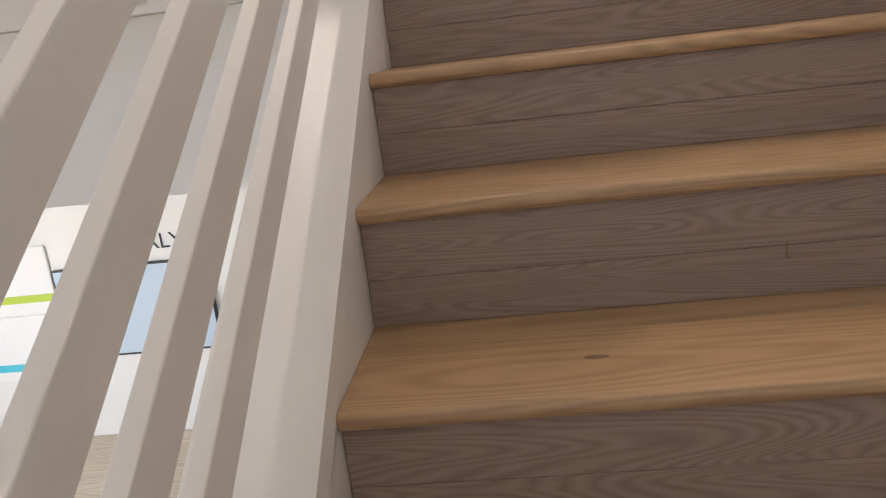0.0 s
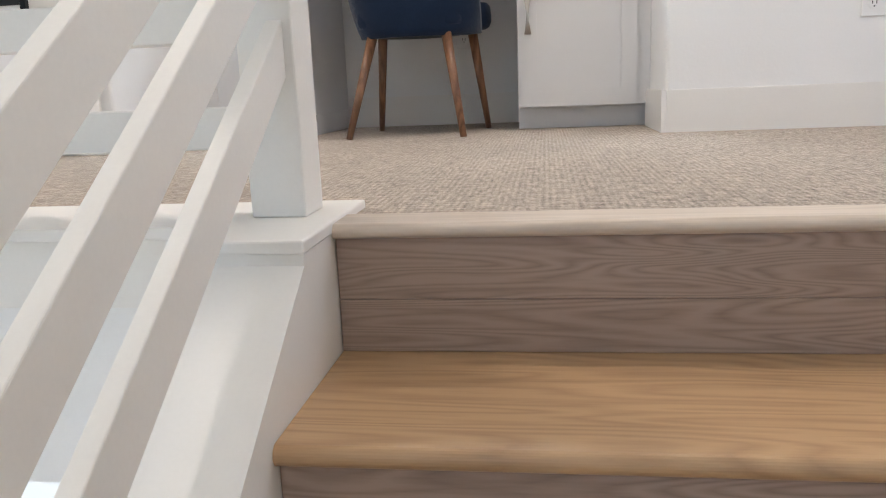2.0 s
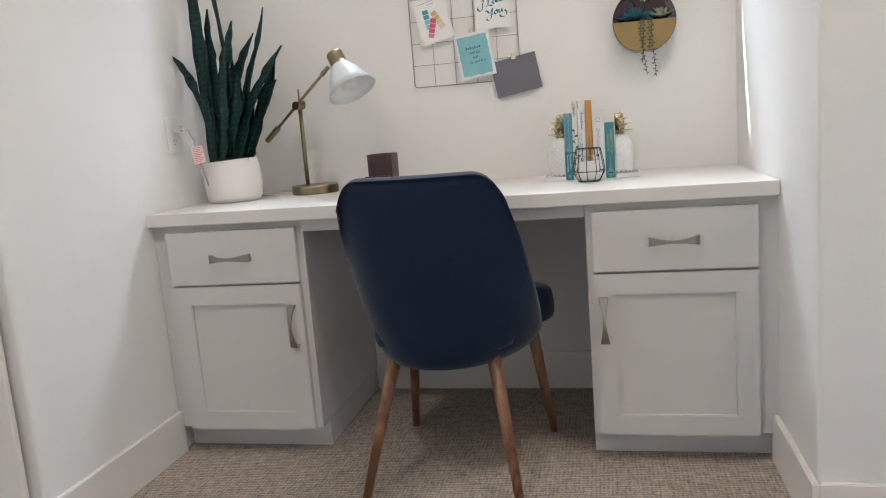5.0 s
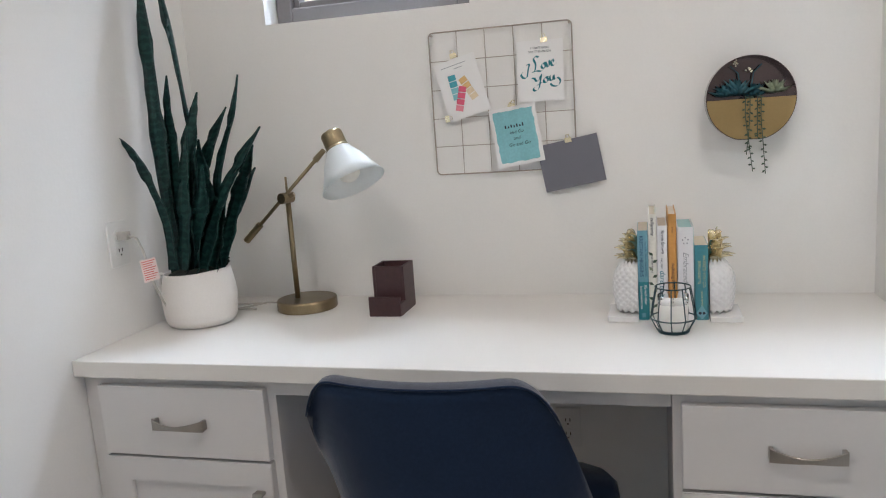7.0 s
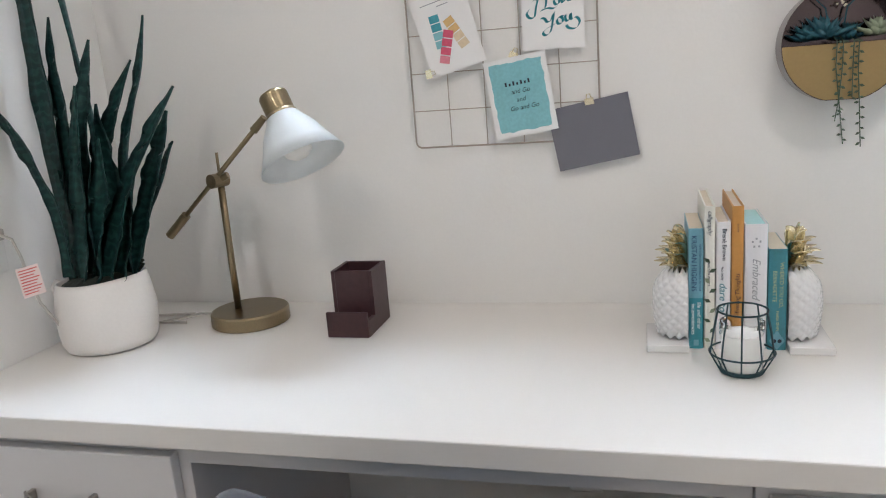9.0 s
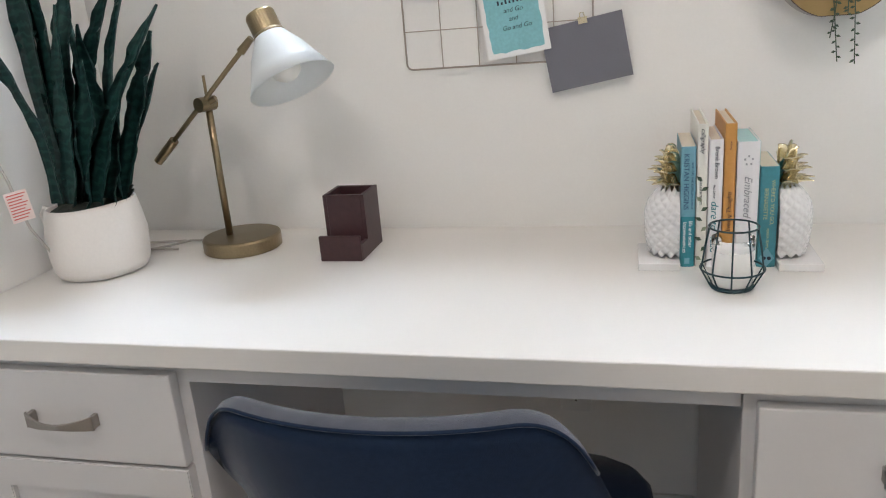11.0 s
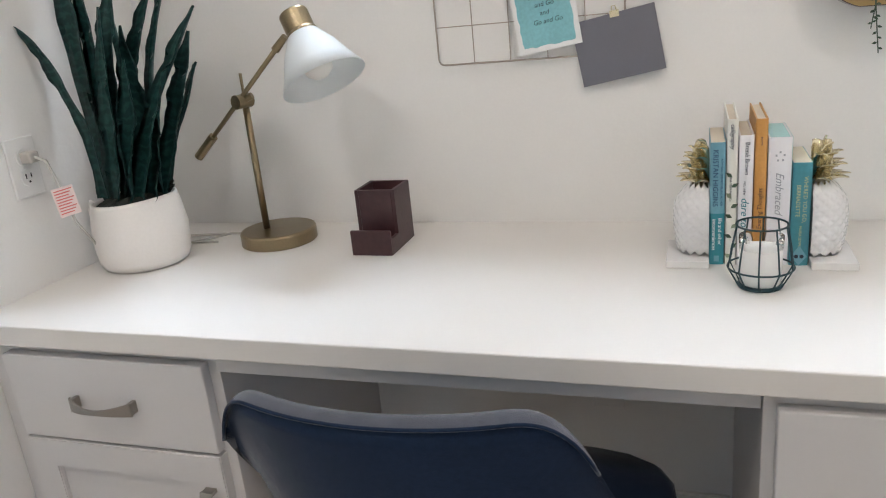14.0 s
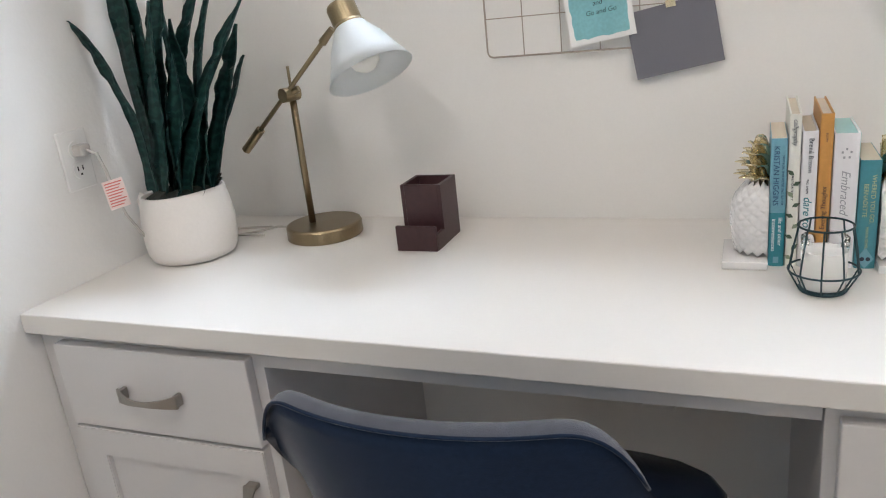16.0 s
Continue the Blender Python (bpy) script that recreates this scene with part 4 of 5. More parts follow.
outlet(pose(0.0, 0.207, 0.998, 0, 0, 90), "white duplex wall outlet with a plug in its upper socket")
outlet(pose(2.394, YR, 0.388, 0, 0, 0), "white duplex wall outlet above the baseboard")
outlet(pose(1.040, YB, 0.392, 0, 0, 0), "white duplex wall outlet in the kneehole under the desk")
plug = thing("lamp_plug", 0.0095, 0.207, 1.0175, "clear plug and cord with a red printed warning tag", "cable")
part("plug_body", box(0.0, 0.026, -0.012, 0.012, -0.011, 0.011, 0.004), M_CORD, plug)
cord = [(0.024, 0.0, 0.0), (0.05, 0.0, -0.008), (0.068, -0.006, -0.04), (0.075, -0.004, -0.085), (0.080, 0.005, -0.13), (0.070, 0.05, -0.19), (0.045, 0.11, -0.235), (0.03, 0.2, -0.246), (0.08, 0.28, -0.248), (0.20, 0.30, -0.248)]
part("cord", tube(cord, 0.0027, 8), M_CORD, plug, smooth=True)
tag_m = Matrix.Translation((0.0775, -0.004, -0.086)) @ Euler((radians(0), radians(-6), radians(55))).to_matrix().to_4x4()
part("tag", posed(box(-0.019, 0.019, -0.0006, 0.0006, -0.028, 0.028), tag_m), M_TAG, plug, "pink and white printed tag")
for k in range(9):
    part("print_bar", posed(box(-0.016, 0.016 - 0.004 * (k % 3), -0.0011, -0.0007, 0.0215 - 0.0055 * k, 0.0235 - 0.0055 * k), tag_m), M_REDINK, plug)

# ---- wooden organiser ----
org = thing("desk_organizer", 0.578, 0.404, 0.765, "dark mahogany pen cup and phone stand", "desk organizer")
W = 0.084
part("phone_lip", box(0.0, W, -0.022, -0.015, 0.0, 0.050, 0.001, 1), M_MAHOGANY, org)
part("floor_plate", box(0.0, W, -0.0149, 0.105, 0.0, 0.007), M_MAHOGANY, org)
part("cup_front", box(0.007, W - 0.007, 0.022, 0.029, 0.007, 0.120, 0.001, 1), M_MAHOGANY, org)
part("cup_back", box(0.007, W - 0.007, 0.098, 0.105, 0.007, 0.120, 0.001, 1), M_MAHOGANY, org)
for x in (0.0, W - 0.007):
    part("side_panel", prism([(-0.0149, 0.0071), (0.105, 0.0071), (0.105, 0.120), (0.022, 0.120), (0.022, 0.032), (-0.0149, 0.032)], 'x', x, x + 0.007), M_MAHOGANY, org)

# ---- bookends and books ----


def crown_leaf(cx, cy, z, a, out, rise, size, side):
    """A broad pointed leaf: cupped, rising from the core and curling outward."""
    bm = bmesh.new()
    d, s = Vector((math.cos(a), math.sin(a), 0)), Vector((-math.sin(a), math.cos(a), 0))
    upper, lower = [], []
    for k in range(7):
        t = k / 6
        p = Vector((cx, cy, z)) + d * (0.007 + (out - 0.007) * (0.45 * t + 0.55 * t * t)) + Vector((0, 0, rise * math.sin(math.pi / 2 * t) ** 0.9))
        w = size * (0.36 + 0.64 * math.sin(math.pi * min(1, 0.25 + 0.75 * t))) * (1 - t ** 4) * 0.5 + 0.0004
        for rowset, dz in ((upper, 0.0), (lower, -0.0014)):
            rowset.append([bm.verts.new(p + s * q * w + (d * -0.3 + Vector((0, 0, 0.9))) * (abs(q) ** 2 * w * 0.45) + Vector((0, 0, dz))) for q in (-1, -0.5, 0, 0.5, 1)])
    for rowset in (upper, lower):
        for r0, r1 in zip(rowset, rowset[1:]):
            for q in range(4):
                bm.faces.new((r0[q], r0[q + 1], r1[q + 1], r1[q]))
    for v in bm.verts:
        v.co.x = side * max(0.0008, side * v.co.x)
    for q in (0, 4):
        for k in range(6):
            bm.faces.new((upper[k][q], upper[k + 1][q], lower[k + 1][q], lower[k][q]))
    return bm


def bookend(x, side, crown_seed):
    b = thing("pineapple_bookend", x, 0.336, 0.765, "white ceramic pineapple bookend with a gold leaf crown", "bookend", "pineapple bookends")
    part("base_plate", box(min(0, side * 0.068), max(0, side * 0.068), 0.0, 0.115, 0.0, 0.013, 0.0015), M_CERAMIC, b)
    cx, cy = side * 0.011, 0.062
    bm = bmesh.new()
    nr, ns = 15, 15
    rows = []
    for j in range(nr + 1):
        t = j / nr
        r = 0.0265 + 0.0180 * math.sin(math.pi * (0.16 + 0.70 * t)) ** 0.8
        if t > 0.66:
            r *= 1 - 0.5 * ((t - 0.66) / 0.34) ** 2
        z = 0.0135 + 0.121 * t
        rows.append([bm.verts.new((cx + r * math.cos(2 * math.pi * (i + 0.5 * (j % 2)) / ns), cy + r * math.sin(2 * math.pi * (i + 0.5 * (j % 2)) / ns), z)) for i in range(ns)])
    # each diamond between four lattice points is a low pyramid
    for j in range(nr - 1):
        for i in range(ns):
            o = 0 if j % 2 == 0 else 1
            lo, hi = rows[j][i], rows[j + 2][i]
            le, ri = rows[j + 1][(i - 1 + o) % ns], rows[j + 1][(i + o) % ns]
            mid = (lo.co + hi.co + le.co + ri.co) / 4
            d = (mid - Vector((cx, cy, mid.z))).normalized()
            ring = (lo, ri, hi, le)
            cap = [bm.verts.new(mid.lerp(p.co, 0.60) + d * 0.0030) for p in ring]
            bm.faces.new(cap)
            for k in range(4):
                bm.faces.new((ring[k], ring[(k + 1) % 4], cap[(k + 1) % 4], cap[k]))
    bm.faces.new(rows[1])
    bm.faces.new(rows[-2])
    for v in bm.verts:
        v.co.x = side * max(0.0006, side * v.co.x)
    part("pineapple", bm, M_CERAMIC, b, "diamond-cut white ceramic pineapple", smooth=True)
    rnd = random.Random(crown_seed)
    for ring, (n, out, rise, size) in enumerate(((10, 0.046, 0.023, 0.031), (9, 0.043, 0.043, 0.033), (7, 0.034, 0.061, 0.032), (5, 0.022, 0.075, 0.030), (3, 0.010, 0.084, 0.026))):
        for i in range(n):
            a = 2 * math.pi * (i + 0.5 * (ring % 2)) / n + rnd.uniform(-0.1, 0.1)
            if side * math.cos(a) < -0.3:
                continue
            part("crown_leaf", crown_leaf(cx, cy, 0.119 + 0.007 * ring, a, out * rnd.uniform(0.94, 1.04), rise - 0.007 * ring, size, side), M_GOLD, b, smooth=True)
    return b


bookend(1.2395, -1, 1)
bookend(1.392, 1, 2)


def book(x0, x1, depth, height, cover, label, y=0.358, hard=True):
    """Standing book, spine to the front: cover boards, spine and page block."""
    b = thing("book", x0, y, 0.765, label, "book", "books between the bookends")
    w = x1 - x0 - 0.0008
    t = 0.0022 if hard else 0.0008
    part("board", box(0, t, 0.003, depth, 0, height), cover, b)
    part("board", box(w - t, w, 0.003, depth, 0, height), cover, b)
    part("spine", prism([(0, 0.0035)] + [(w * (0.5 - 0.5 * math.cos(math.pi * i / 8)), 0.0035 - 0.0035 * math.sin(math.pi * i / 8)) for i in range(1, 8)] + [(w, 0.0035)], 'z', 0, height), cover, b)
    inset = 0.003 if hard else 0.0003
    part("page_block", box(t + 0.0002, w - t - 0.0002, 0.0037, depth - inset, inset, height - inset), M_PAGES, b)
    return b, w


M_TEALBOOK = mat("teal_cover", (0.035, 0.235, 0.285), 0.4, vary=0.1)
M_SKYBOOK = mat("sky_cover", (0.17, 0.37, 0.46), 0.4, vary=0.08)
M_BOTANIC = mat("ivory_cover", (0.78, 0.77, 0.70), 0.5, vary=0.03)
M_WHITEBOOK = mat("white_cover", (0.80, 0.79, 0.80), 0.4, vary=0.02)
M_ORANGE = mat("orange_cover", (0.56, 0.28, 0.07), 0.5, vary=0.08)
M_LILAC = mat("pale_grey_cover", (0.76, 0.75, 0.77), 0.45, vary=0.02)
M_MINT = mat("mint_cover", (0.36, 0.60, 0.60), 0.5, vary=0.05)
M_TEALTWO = mat("bright_teal_cover", (0.055, 0.235, 0.285), 0.4, vary=0.12)
M_SOFTINK = mat("grey_ink", (0.35, 0.36, 0.38), 0.6)
M_YELLOWINK = mat("straw_ink", (0.46, 0.50, 0.30), 0.6)
M_WHITEINK = mat("white_ink", (0.82, 0.84, 0.84), 0.6)
M_NAVYINK = mat("navy_ink", (0.02, 0.07, 0.16), 0.6)
DOWN = Euler((radians(90), radians(90), 0)).to_matrix().to_4x4()


def spine_text(b, w, text, z, size, material, off=0.0, shear=0.0, flip=False):
    turn = Matrix.Rotation(radians(180), 4, 'Y') if flip else Matrix.Identity(4)
    lettering("title", text, size, material, b, Matrix.Translation((w / 2 + off, -0.0006, z)) @ turn @ DOWN, shear)


b, w = book(1.2395, 1.2635, 0.135, 0.205, M_SKYBOOK, "blue and teal paperback with a navy and white title", hard=False)
part("lower_band", prism([(0.0, 0.003)] + [(w * (0.5 - 0.5 * math.cos(math.pi * i / 8)), 0.0032 - 0.0037 * math.sin(math.pi * i / 8)) for i in range(1, 8)] + [(w, 0.003)], 'z', 0.0003, 0.088), M_TEALBOOK, b)
spine_text(b, w, "KRISTAN HIGGINS", 0.147, 0.0114, M_NAVYINK, -0.0035)
spine_text(b, w, "NEW YORK TIMES BESTSELLING AUTHOR", 0.140, 0.0042, M_NAVYINK, 0.006)
spine_text(b, w, "life and other", 0.058, 0.0085, M_WHITEINK, 0.0045)
spine_text(b, w, "inconveniences", 0.052, 0.0088, M_WHITEINK, -0.0045)
part("publisher_mark", box(w / 2 - 0.004, w / 2 + 0.004, -0.0013, -0.0008, 0.006, 0.016), M_SKYBOOK, b)
b, w = book(1.2645, 1.2815, 0.175, 0.241, M_BOTANIC, "tall ivory book with green leaf sprigs on its spine")
spine_text(b, w, "calligraphy", 0.214, 0.0095, M_INK, 0.0, 0.3)
spine_text(b, w, "MAKE YOUR PERFECT", 0.130, 0.0044, M_INK, -0.002)
rnd = random.Random(8)
for k in range(9):
    zc = 0.016 + 0.017 * k
    a = rnd.uniform(-1, 1)
    bm = bmesh.new()
    c, d = Vector((w / 2 + (0.004 if k % 2 else -0.004), -0.0012, zc)), Vector((0.9 if k % 2 else -0.9, 0, 0.7 + 0.3 * a)).normalized()
    s = Vector((-d.z, 0, d.x))
    f = bm.faces.new([bm.verts.new(c + q) for q in (-d * 0.006, s * 0.0035, d * 0.007, -s * 0.0035)])
    g = bmesh.ops.extrude_face_region(bm, geom=[f])
    for q in g["geom"]:
        if isinstance(q, bmesh.types.BMVert):
            q.co.y += 0.0006
    part("leaf_print", bm, M_VINE if k % 3 else M_SUCC_PALE, b)
b, w = book(1.2825, 1.3050, 0.150, 0.215, M_WHITEBOOK, "white hardback with black and teal spine lettering")
spine_text(b, w, "Bren\u00e9 Brown", 0.178, 0.0098, M_INK, 0.001)
spine_text(b, w, "PhD, LMSW", 0.130, 0.0045, M_INK, -0.002)
spine_text(b, w, "dare to", 0.090, 0.0165, M_TEALINK, -0.001, 0.25)
spine_text(b, w, "lead", 0.040, 0.0165, M_TEALINK, -0.001, 0.25)
b, w = book(1.3060, 1.3245, 0.165, 0.240, M_ORANGE, "orange hardback with dark brown script title")
spine_text(b, w, "Evening Thoughts", 0.096, 0.0095, M_MAHOGANY, 0.0, 0.1, True)
spine_text(b, w, "BOOKS", 0.205, 0.004, M_MAHOGANY)
b, w = book(1.3255, 1.3600, 0.135, 0.210, M_LILAC, "pale grey hardback with grey script and a mint cover")
part("cover_sheet", box(w + 0.0001, w + 0.0007, 0.004, 0.135, 0.0, 0.210), M_MINT, b, "mint green cover face")
part("head_face", box(0.0025, w - 0.0025, 0.004, 0.130, 0.2072, 0.2088), M_MINT, b, "mint green head edge")
spine_text(b, w, "Embraced", 0.121, 0.017, M_SOFTINK, 0.0, 0.35)
for k in range(5):
    a = radians(72 * k + 20)
    part("flower_print", box(w / 2 + 0.006 * math.cos(a) - 0.0014, w / 2 + 0.006 * math.cos(a) + 0.0014, -0.0012, -0.0008, 0.180 + 0.007 * math.sin(a) - 0.0016, 0.180 + 0.007 * math.sin(a) + 0.0016), M_SOFTINK, b)
b, w = book(1.3615, 1.3905, 0.125, 0.169, M_TEALTWO, "short bright teal paperback with straw-coloured lettering", hard=False)
spine_text(b, w, "WHERE'D YOU GO,", 0.110, 0.0086, M_YELLOWINK, 0.005)
spine_text(b, w, "BERNADETTE", 0.108, 0.0086, M_YELLOWINK, -0.005)
spine_text(b, w, "MARIA SEMPLE", 0.048, 0.0058, M_YELLOWINK, 0.0)
bm = prism([(w / 2 - 0.012, 0.016), (w / 2, 0.034), (w / 2 + 0.012, 0.016), (w / 2, 0.001)], 'y', -0.0014, -0.0008)
part("face_print", bm, M_SKYBOOK, b)
for s in (-1, 1):
    part("print_dot", prism(arc(w / 2 + s * 0.004, 0.016, 0.0032, 0, 340, 12), 'y', -0.0019, -0.0015), M_INK, b)

# ---- candle in a wire cage ----
cage = thing("candle_holder", 1.312, 0.266, 0.765, "dark teal wire cage holding a glass cup with a white candle", "candle holder")
cage.scale = (0.94, 0.94, 0.94)
CAGE = [(0.034, 0.003), (0.0505, 0.034), (0.046, 0.066), (0.0385, 0.105)]
part("base_dish", lathe([(0.0, 0.0005), (0.034, 0.0005), (0.0352, 0.003), (0.033, 0.006), (0.0, 0.006)], 24), M_BLACKWIRE, cage)
for r, z in CAGE[1:2] + CAGE[3:] + CAGE[:1]:
    part("ring", tube([(r * math.cos(2 * math.pi * i / 32), r * math.sin(2 * math.pi * i / 32), z) for i in range(32)], 0.0016, 6, closed=True), M_BLACKWIRE, cage, smooth=True)
for k in range(10):
    a = 2 * math.pi * (k + 0.3) / 10
    part("wire", tube([(r * math.cos(a), r * math.sin(a), z) for r, z in CAGE], 0.0014, 6), M_BLACKWIRE, cage)
cup = part("glass_cup", lathe([(0.0330, 0.0668), (0.0340, 0.0860), (0.0334, 0.0864), (0.0324, 0.0668), (0.0330, 0.0668)], 32), M_GLASS, cage, "clear glass cup", smooth=True)
cup.visible_shadow = False
part("candle", lathe([(0.0, 0.0065), (0.0305, 0.0065), (0.0318, 0.009), (0.0329, 0.066), (0.0300, 0.0665), (0.0, 0.0640)], 32), M_WAX, cage, "white wax candle filling the cup", smooth=True)
part("wick", tube([(0, 0, 0.066), (0.001, 0, 0.074)], 0.0008, 5), M_SLOT, cage)

# ---- wire grid board with cards ----
grid = thing("wire_grid_board", 0.907, YB, 1.282, "champagne wire grid memo board hung on the wall", "memo board")
GW, GH, GY = 0.1845, 0.1835, -0.011
corner = 0.012
outl = arc(GW - corner, GH - corner, corner, 0, 90, 4) + arc(-GW + corner, GH - corner, corner, 90, 180, 4) + arc(-GW + corner, -GH + corner, corner, 180, 270, 4) + arc(GW - corner, -GH + corner, corner, 270, 360, 4)
part("outer_wire", tube([(x, GY, z) for x, z in outl], 0.0019, 8, closed=True), M_WIRE, grid, smooth=True)
for k in range(1, 5):
    x = -GW + 2 * GW * k / 5
    part("wire", tube([(x, GY + 0.0022, -GH), (x, GY + 0.0022, GH)], 0.0011, 6), M_WIRE, grid)
    z = -GH + 2 * GH * k / 5
    part("wire", tube([(-GW, GY - 0.0008, z), (GW, GY - 0.0008, z)], 0.0011, 6), M_WIRE, grid)
for x in (-GW + 0.006, GW - 0.006):
    part("hook", tube([(x, -0.0005, GH - 0.006), (x, GY - 0.004, GH - 0.006)], 0.003, 8), M_WIRE, grid)


def card(x, z, w, h, angle, material, label, y=-0.016, thick=0.0007):
    c = new("pinned_card")
    c.matrix_world = Matrix.Translation((x, YB + y, z)) @ Matrix.Rotation(radians(-angle), 4, 'Y')
    tagged(c, label, "card", "cards on the wire board")
    part("sheet", box(-w / 2, w / 2, -thick, 0, -h / 2, h / 2), material, c)
    return c


def clip(x, z, angle):
    c = new("binder_clip")
    c.matrix_world = Matrix.Translation((x, YB - 0.0135, z)) @ Matrix.Rotation(radians(-angle), 4, 'Y')
    tagged(c, "small gold binder clip on the wire board", "binder clip", "binder clips")
    part("jaw", prism([(-0.0052, -0.007), (0.0035, -0.007), (0.0015, 0.005), (-0.0032, 0.005)], 'x', -0.0085, 0.0085), M_GOLD, c)
    for s in (-1, 1):
        part("loop", tube([(-0.005 * s * 0 - 0.005, -0.005 if s > 0 else 0.003, 0.003), (-0.003, -0.006 if s > 0 else 0.004, 0.013), (0.003, -0.006 if s > 0 else 0.004, 0.013), (0.005, -0.005 if s > 0 else 0.003, 0.003)], 0.0007, 5), M_GOLD, c)
    return c


def inked(c, name, material, *quads, y=-0.0009):
    """Flat printed shapes on a card, a hair proud of it."""
    for q in quads:
        part(name, prism(q, 'y', y - 0.0003, y), material, c)


FRONT = Matrix.Rotation(radians(90), 4, 'X')
c = card(0.805, 1.322, 0.113, 0.152, 14.5, M_PAPERW, "white card printed with paint colour swatches")


def swatch(cx, cz, ang, colors, w=0.020, h=0.0165):
    m = Matrix.Translation((cx, 0, cz)) @ Matrix.Rotation(radians(-ang), 4, 'Y')
    for k, col in enumerate(colors):
        part("swatch", posed(box(-w / 2, w / 2, -0.0014 - 0.0003 * (col in (M_PINK, M_PINKLT)), -0.0009, -(k + 1) * h, -(k + 0.12) * h), m), col, c)


swatch(-0.018, 0.040, -2, [M_AQUADEEP, M_AQUADEEP, M_AQUA, M_AQUA])
swatch(0.006, 0.026, 18, [M_OCHRE, M_OCHRE, M_CREAM, M_CREAM])
swatch(0.004, 0.004, -26, [M_PINK, M_PINK, M_PINK, M_PINKLT])
for k, (a, b) in enumerate(((-0.038, 0.030), (-0.006, 0.018))):
    part("writing_bar", box(a, b, -0.0013, -0.0009, 0.060 - 0.009 * k, 0.0615 - 0.009 * k), M_SOFTINK, c)
c = card(1.010, 1.348, 0.117, 0.150, -0.5, M_PAPERW, "white card with teal hand lettering reading I Love You")


def pen(c, *keys, nib=6.5):
    """One calligraphic stroke of a slanted broad nib, along points in millimetres."""
    bm = bmesh.new()
    path = [Vector((x, 0, z)) for x, z in keys]
    tilt = Matrix.Translation((0.009, -0.0012, -0.004)) @ Matrix.Rotation(radians(-11), 4, 'Y')
    n = 7 * len(path)
    rows = []
    for i in range(n + 1):
        p = between(path, i / n) * 0.00122
        w = Vector((0.00075, 0, 0.00035)) * nib * 0.5
        rows.append([bm.verts.new(tilt @ (p + q)) for q in (w, -w, -w + Vector((0, 0.0003, 0)), w + Vector((0, 0.0003, 0)))])
    for a, b in zip(rows, rows[1:]):
        for k in range(4):
            bm.faces.new((a[k], a[(k + 1) % 4], b[(k + 1) % 4], b[k]))
    part("lettering", bm, M_TEALINK, c)


pen(c, (-38, 20), (-31, 23), (-26, 22), (-30, 14), (-33, 6), (-37, -2), (-44, -1), (-47, 6), (-42, 11))
pen(c, (-4, 32), (-10, 35), (-15, 30), (-13, 20), (-17, 8), (-24, 5), (-14, 6), (-5, 3), (2, 6))
pen(c, (3, 18), (-2, 14), (-1, 8), (4, 8), (6, 14), (3, 18), (8, 18))
pen(c, (8, 18), (10, 8), (14, 11), (16, 20))
pen(c, (18, 12), (24, 15), (23, 20), (19, 17), (19, 9), (24, 8), (31, 12))
pen(c, (-27, -6), (-22, -8), (-19, -14), (-13, -13), (-8, -5))
pen(c, (-6, -3), (-11, -16), (-17, -29), (-25, -33), (-29, -28), (-21, -23), (-8, -20))
pen(c, (1, -11), (-4, -15), (-3, -21), (3, -21), (5, -15), (1, -11), (7, -12))
pen(c, (10, -11), (9, -19), (14, -20), (18, -11), (18, -20), (25, -18), (29, -26), (22, -34), (12, -32), (8, -26))
lettering("lettering", "I CAN'T EVEN", 0.0075, M_INK, c, Matrix.Translation((0.0, -0.0012, 0.056)) @ FRONT, extrude=0.0002)
lettering("lettering", "SAY IT ENOUGH", 0.0075, M_INK, c, Matrix.Translation((0.0, -0.0012, 0.047)) @ FRONT, extrude=0.0002)
c = card(0.942, 1.190, 0.122, 0.151, 8.0, M_PAPERW, "white bordered card with an aqua watercolour wash and handwriting", y=-0.018)
rnd = random.Random(5)
edge = []
for i in range(48):
    t = i / 12
    k, f = int(t) % 4, t % 1
    x, z = [(-1 + 2 * f, 1), (1, 1 - 2 * f), (1 - 2 * f, -1), (-1, -1 + 2 * f)][k]
    edge.append((x * 0.0515 + rnd.uniform(-0.0016, 0.0016), z * 0.066 + rnd.uniform(-0.0016, 0.0016)))
inked(c, "wash", M_AQUA, edge)
for txt, x, z in (("and Go", 0.002, 0.010), ("and", 0.0, -0.006), ("Go and Go", 0.004, -0.022)):
    lettering("handwriting", txt, 0.0125, M_INK, c, Matrix.Translation((x, -0.0016, z)) @ FRONT, 0.2, extrude=0.0002)
for k in range(7):
    part("writing_bar", box(-0.026 + 0.0075 * k, -0.0225 + 0.0075 * k, -0.0017, -0.0013, 0.022, 0.030 - 0.003 * (k % 2)), M_INK, c)
c = card(1.078, 1.112, 0.155, 0.121, 10.0, M_GREYCARD, "plain slate grey envelope tilted on the wire board", y=-0.0145)
clip(0.786, 1.405, 14)
clip(1.022, 1.424, 5)
clip(0.932, 1.268, -25)
clip(1.072, 1.172, 8)
clip(0.762, 1.244, -80)

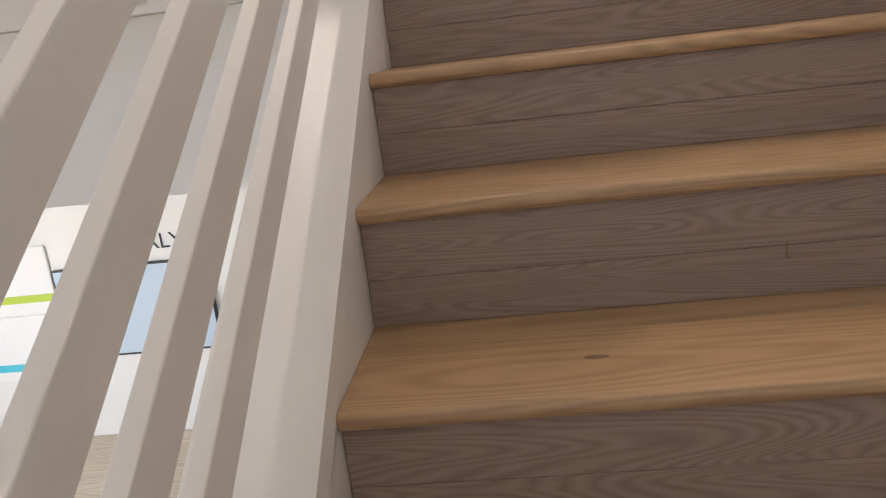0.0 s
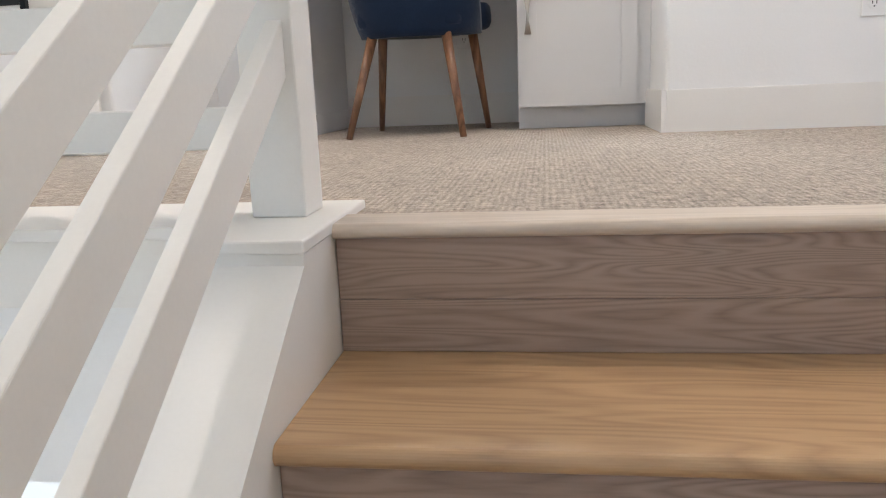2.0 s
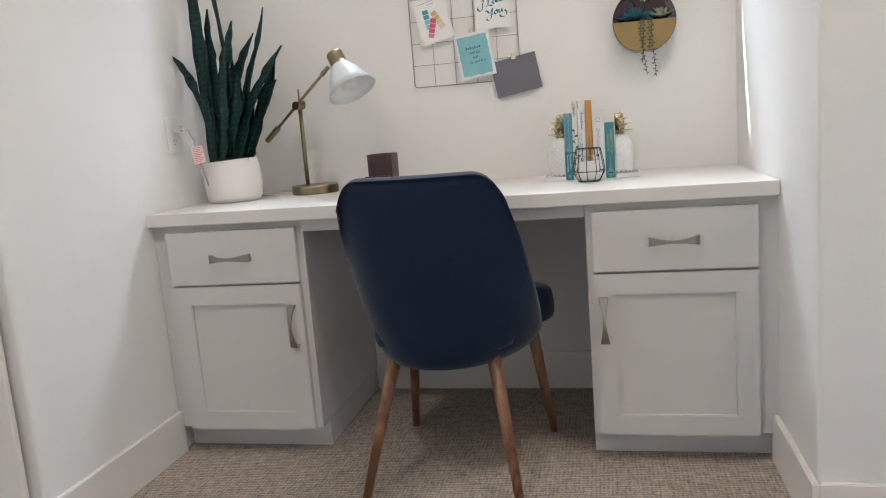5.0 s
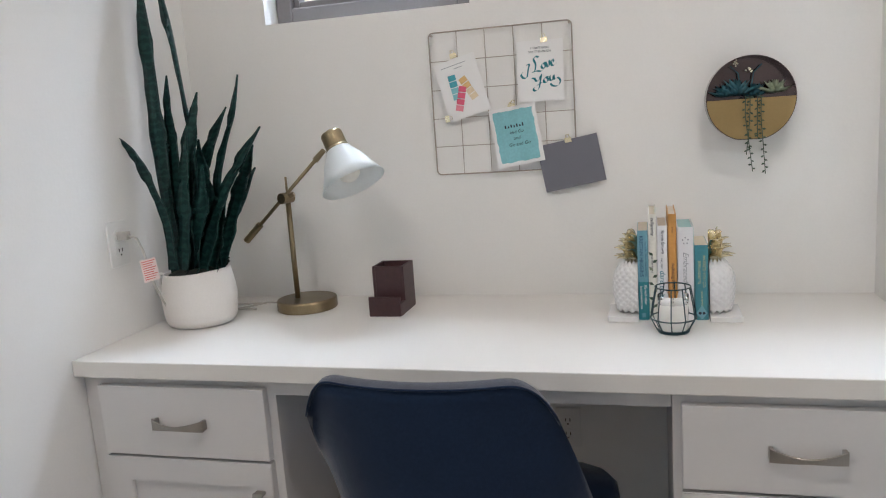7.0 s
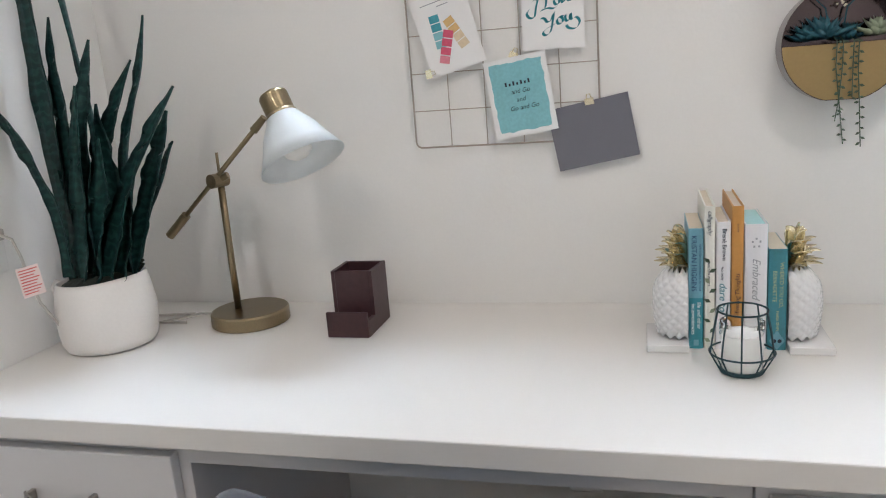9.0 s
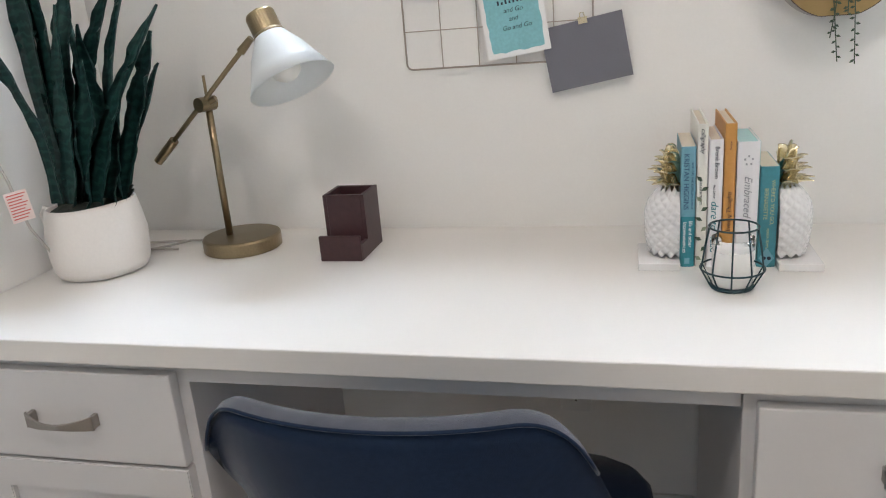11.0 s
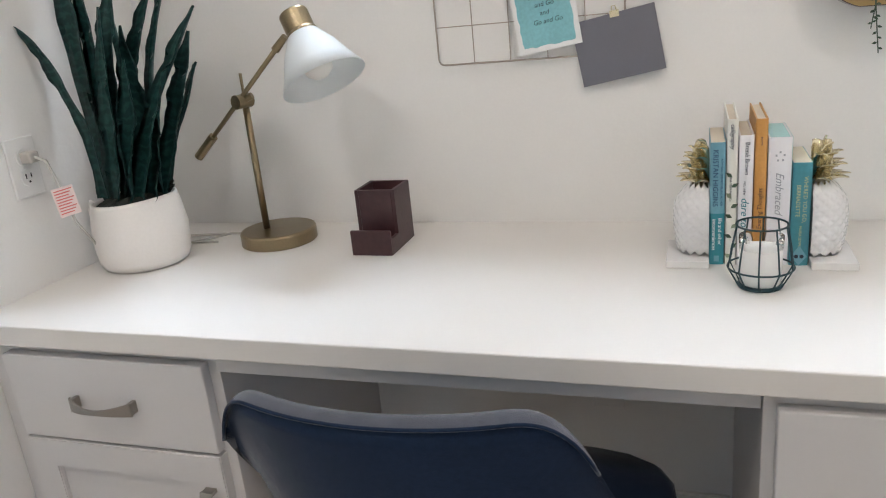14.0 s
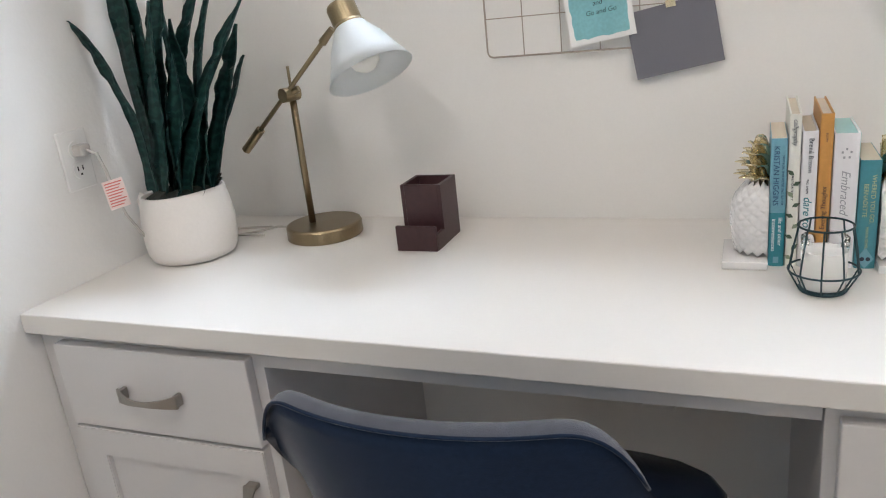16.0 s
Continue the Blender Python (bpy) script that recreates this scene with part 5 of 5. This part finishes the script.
# ---- round wall planter ----
disc = thing("wall_planter", 1.5, YB, 1.243, "round gold and bronze wall planter with succulents and trailing vines", "planter")
R = 0.0985
FLAT = -0.094
circle = [(x, max(z, FLAT)) for x, z in arc(0, 0, R, 0, 360, 72)[:-1]]
part("back_plate", prism(circle, 'y', -0.008, -0.001), M_BRONZE, disc, "dark mirror-bronze back plate")
bm = bmesh.new()
ro = [[bm.verts.new((x * k, y, z * k)) for x, z in circle] for y, k in ((-0.008, 1.0), (-0.062, 1.0), (-0.062, 0.985), (-0.008, 0.985))]
for a, b in zip(ro, ro[1:] + ro[:1]):
    for i in range(len(circle)):
        j = (i + 1) % len(circle)
        bm.faces.new((a[i], a[j], b[j], b[i]))
rim = part("rim", bm, M_BRONZE, disc)
low = [p for p in [(x * 0.985, max(z * 0.985, FLAT * 0.985)) for x, z in arc(0, 0, R, 180, 360, 40)]]
part("front_pocket", prism(low, 'y', -0.063, -0.058), M_GOLDPLATE, disc, "satin gold half-round front")
part("soil", prism([(x * 0.96, z * 0.96 - 0.004) for x, z in low], 'y', -0.056, -0.010), M_SOIL, disc)


def rosette(cx, cy, cz, r, n, rise, material, seed):
    rnd = random.Random(seed)
    for ring in range(3):
        for i in range(n):
            a = 2 * math.pi * (i + 0.5 * ring) / n
            e = radians(20 + 27 * ring)
            d = Vector((math.cos(a) * math.cos(e), 0.5 * math.sin(a) * math.cos(e), math.sin(e) * rise))
            s = Vector((-math.sin(a), math.cos(a), 0))
            L = r * (1 - 0.18 * ring) * rnd.uniform(0.85, 1.1)
            base = Vector((cx, cy, cz + 0.002 * ring))
            bm = bmesh.new()
            v = [bm.verts.new(base + d * L * t + s * w * L + Vector((0, 0, h * L))) for t, w, h in ((0, -0.08, 0), (0, 0.08, 0), (0.6, 0.20, 0.02), (1, 0, 0.03), (0.6, -0.20, 0.02), (0.5, 0, -0.10), (0.5, 0, 0.10))]
            for f in ((0, 1, 6), (1, 2, 6), (2, 3, 6), (3, 4, 6), (4, 0, 6), (1, 0, 5), (2, 1, 5), (3, 2, 5), (4, 3, 5), (0, 4, 5)):
                bm.faces.new([v[k] for k in f])
            part("succulent_leaf", bm, material, disc, smooth=True)


rosette(-0.054, -0.034, 0.006, 0.044, 9, 1.0, M_SUCC_BLUE, 1)
rosette(-0.026, -0.038, 0.008, 0.056, 10, 1.0, M_SUCC_BLUE, 2)
rosette(0.010, -0.032, 0.004, 0.046, 9, 0.9, M_SUCC_BLUE, 3)
rosette(0.056, -0.040, 0.008, 0.046, 10, 0.95, M_SUCC_PALE, 4)
for x0, dx in ((-0.018, -0.03), (0.004, 0.03)):
    part("stalk", tube([(x0, -0.03, 0.02), (x0 + dx * 0.2, -0.028, 0.06), (x0 + dx * 0.8, -0.03, 0.078)], 0.0014, 6), M_SUCC_BLUE, disc)
rnd = random.Random(31)
for cx, cz, n in ((-0.030, 0.083, 9), (0.001, 0.068, 6)):
    for k in range(n):
        a, q = rnd.uniform(0, 6.28), rnd.uniform(0.001, 0.009)
        part("blossom", lathe([(0.0, -0.002), (0.0019, -0.0006), (0.0022, 0.0006), (0.0, 0.002)], 7), M_BLOSSOM, disc).location = (cx + q * math.cos(a), -0.036 + rnd.uniform(-0.006, 0.004), cz + q * math.sin(a))
for k, (x0, x1, zend) in enumerate(((-0.014, 0.004, -0.170), (-0.004, -0.010, -0.130), (0.020, 0.032, -0.176), (0.012, 0.016, -0.080))):
    pts = [(x0, -0.045, 0.012), (x0 + 0.002, -0.066, 0.004), (x0 + 0.001, -0.069, -0.04), (x0 + (x1 - x0) * 0.4, -0.068, -0.09), (x1, -0.060, zend)]
    part("vine", tube(pts, 0.0010, 5), M_VINE, disc)
    rnd = random.Random(20 + k)
    for s in range(1, 4):
        a, b = Vector(pts[s]), Vector(pts[s + 1])
        n = max(2, int((a - b).length / 0.0085))
        for i in range(n):
            p = a.lerp(b, i / n)
            sd = 1 if (i + s) % 2 else -1
            d = Vector((sd * 0.9, rnd.uniform(-0.4, 0.1), rnd.uniform(-0.7, -0.1))).normalized()
            u = d.cross(Vector((0, 1, 0))).normalized()
            bm = bmesh.new()
            L = rnd.uniform(0.007, 0.010)
            v = [bm.verts.new(p + d * L * t + u * w * L + Vector((0, q * L, 0))) for t, w, q in ((0, 0, 0), (0.5, 0.26, 0), (1, 0, 0), (0.5, -0.26, 0), (0.5, 0, 0.14), (0.5, 0, -0.14))]
            for f in ((0, 1, 4), (1, 2, 4), (2, 3, 4), (3, 0, 4), (1, 0, 5), (2, 1, 5), (3, 2, 5), (0, 3, 5)):
                bm.faces.new([v[m] for m in f])
            part("vine_leaf", bm, M_VINE, disc)
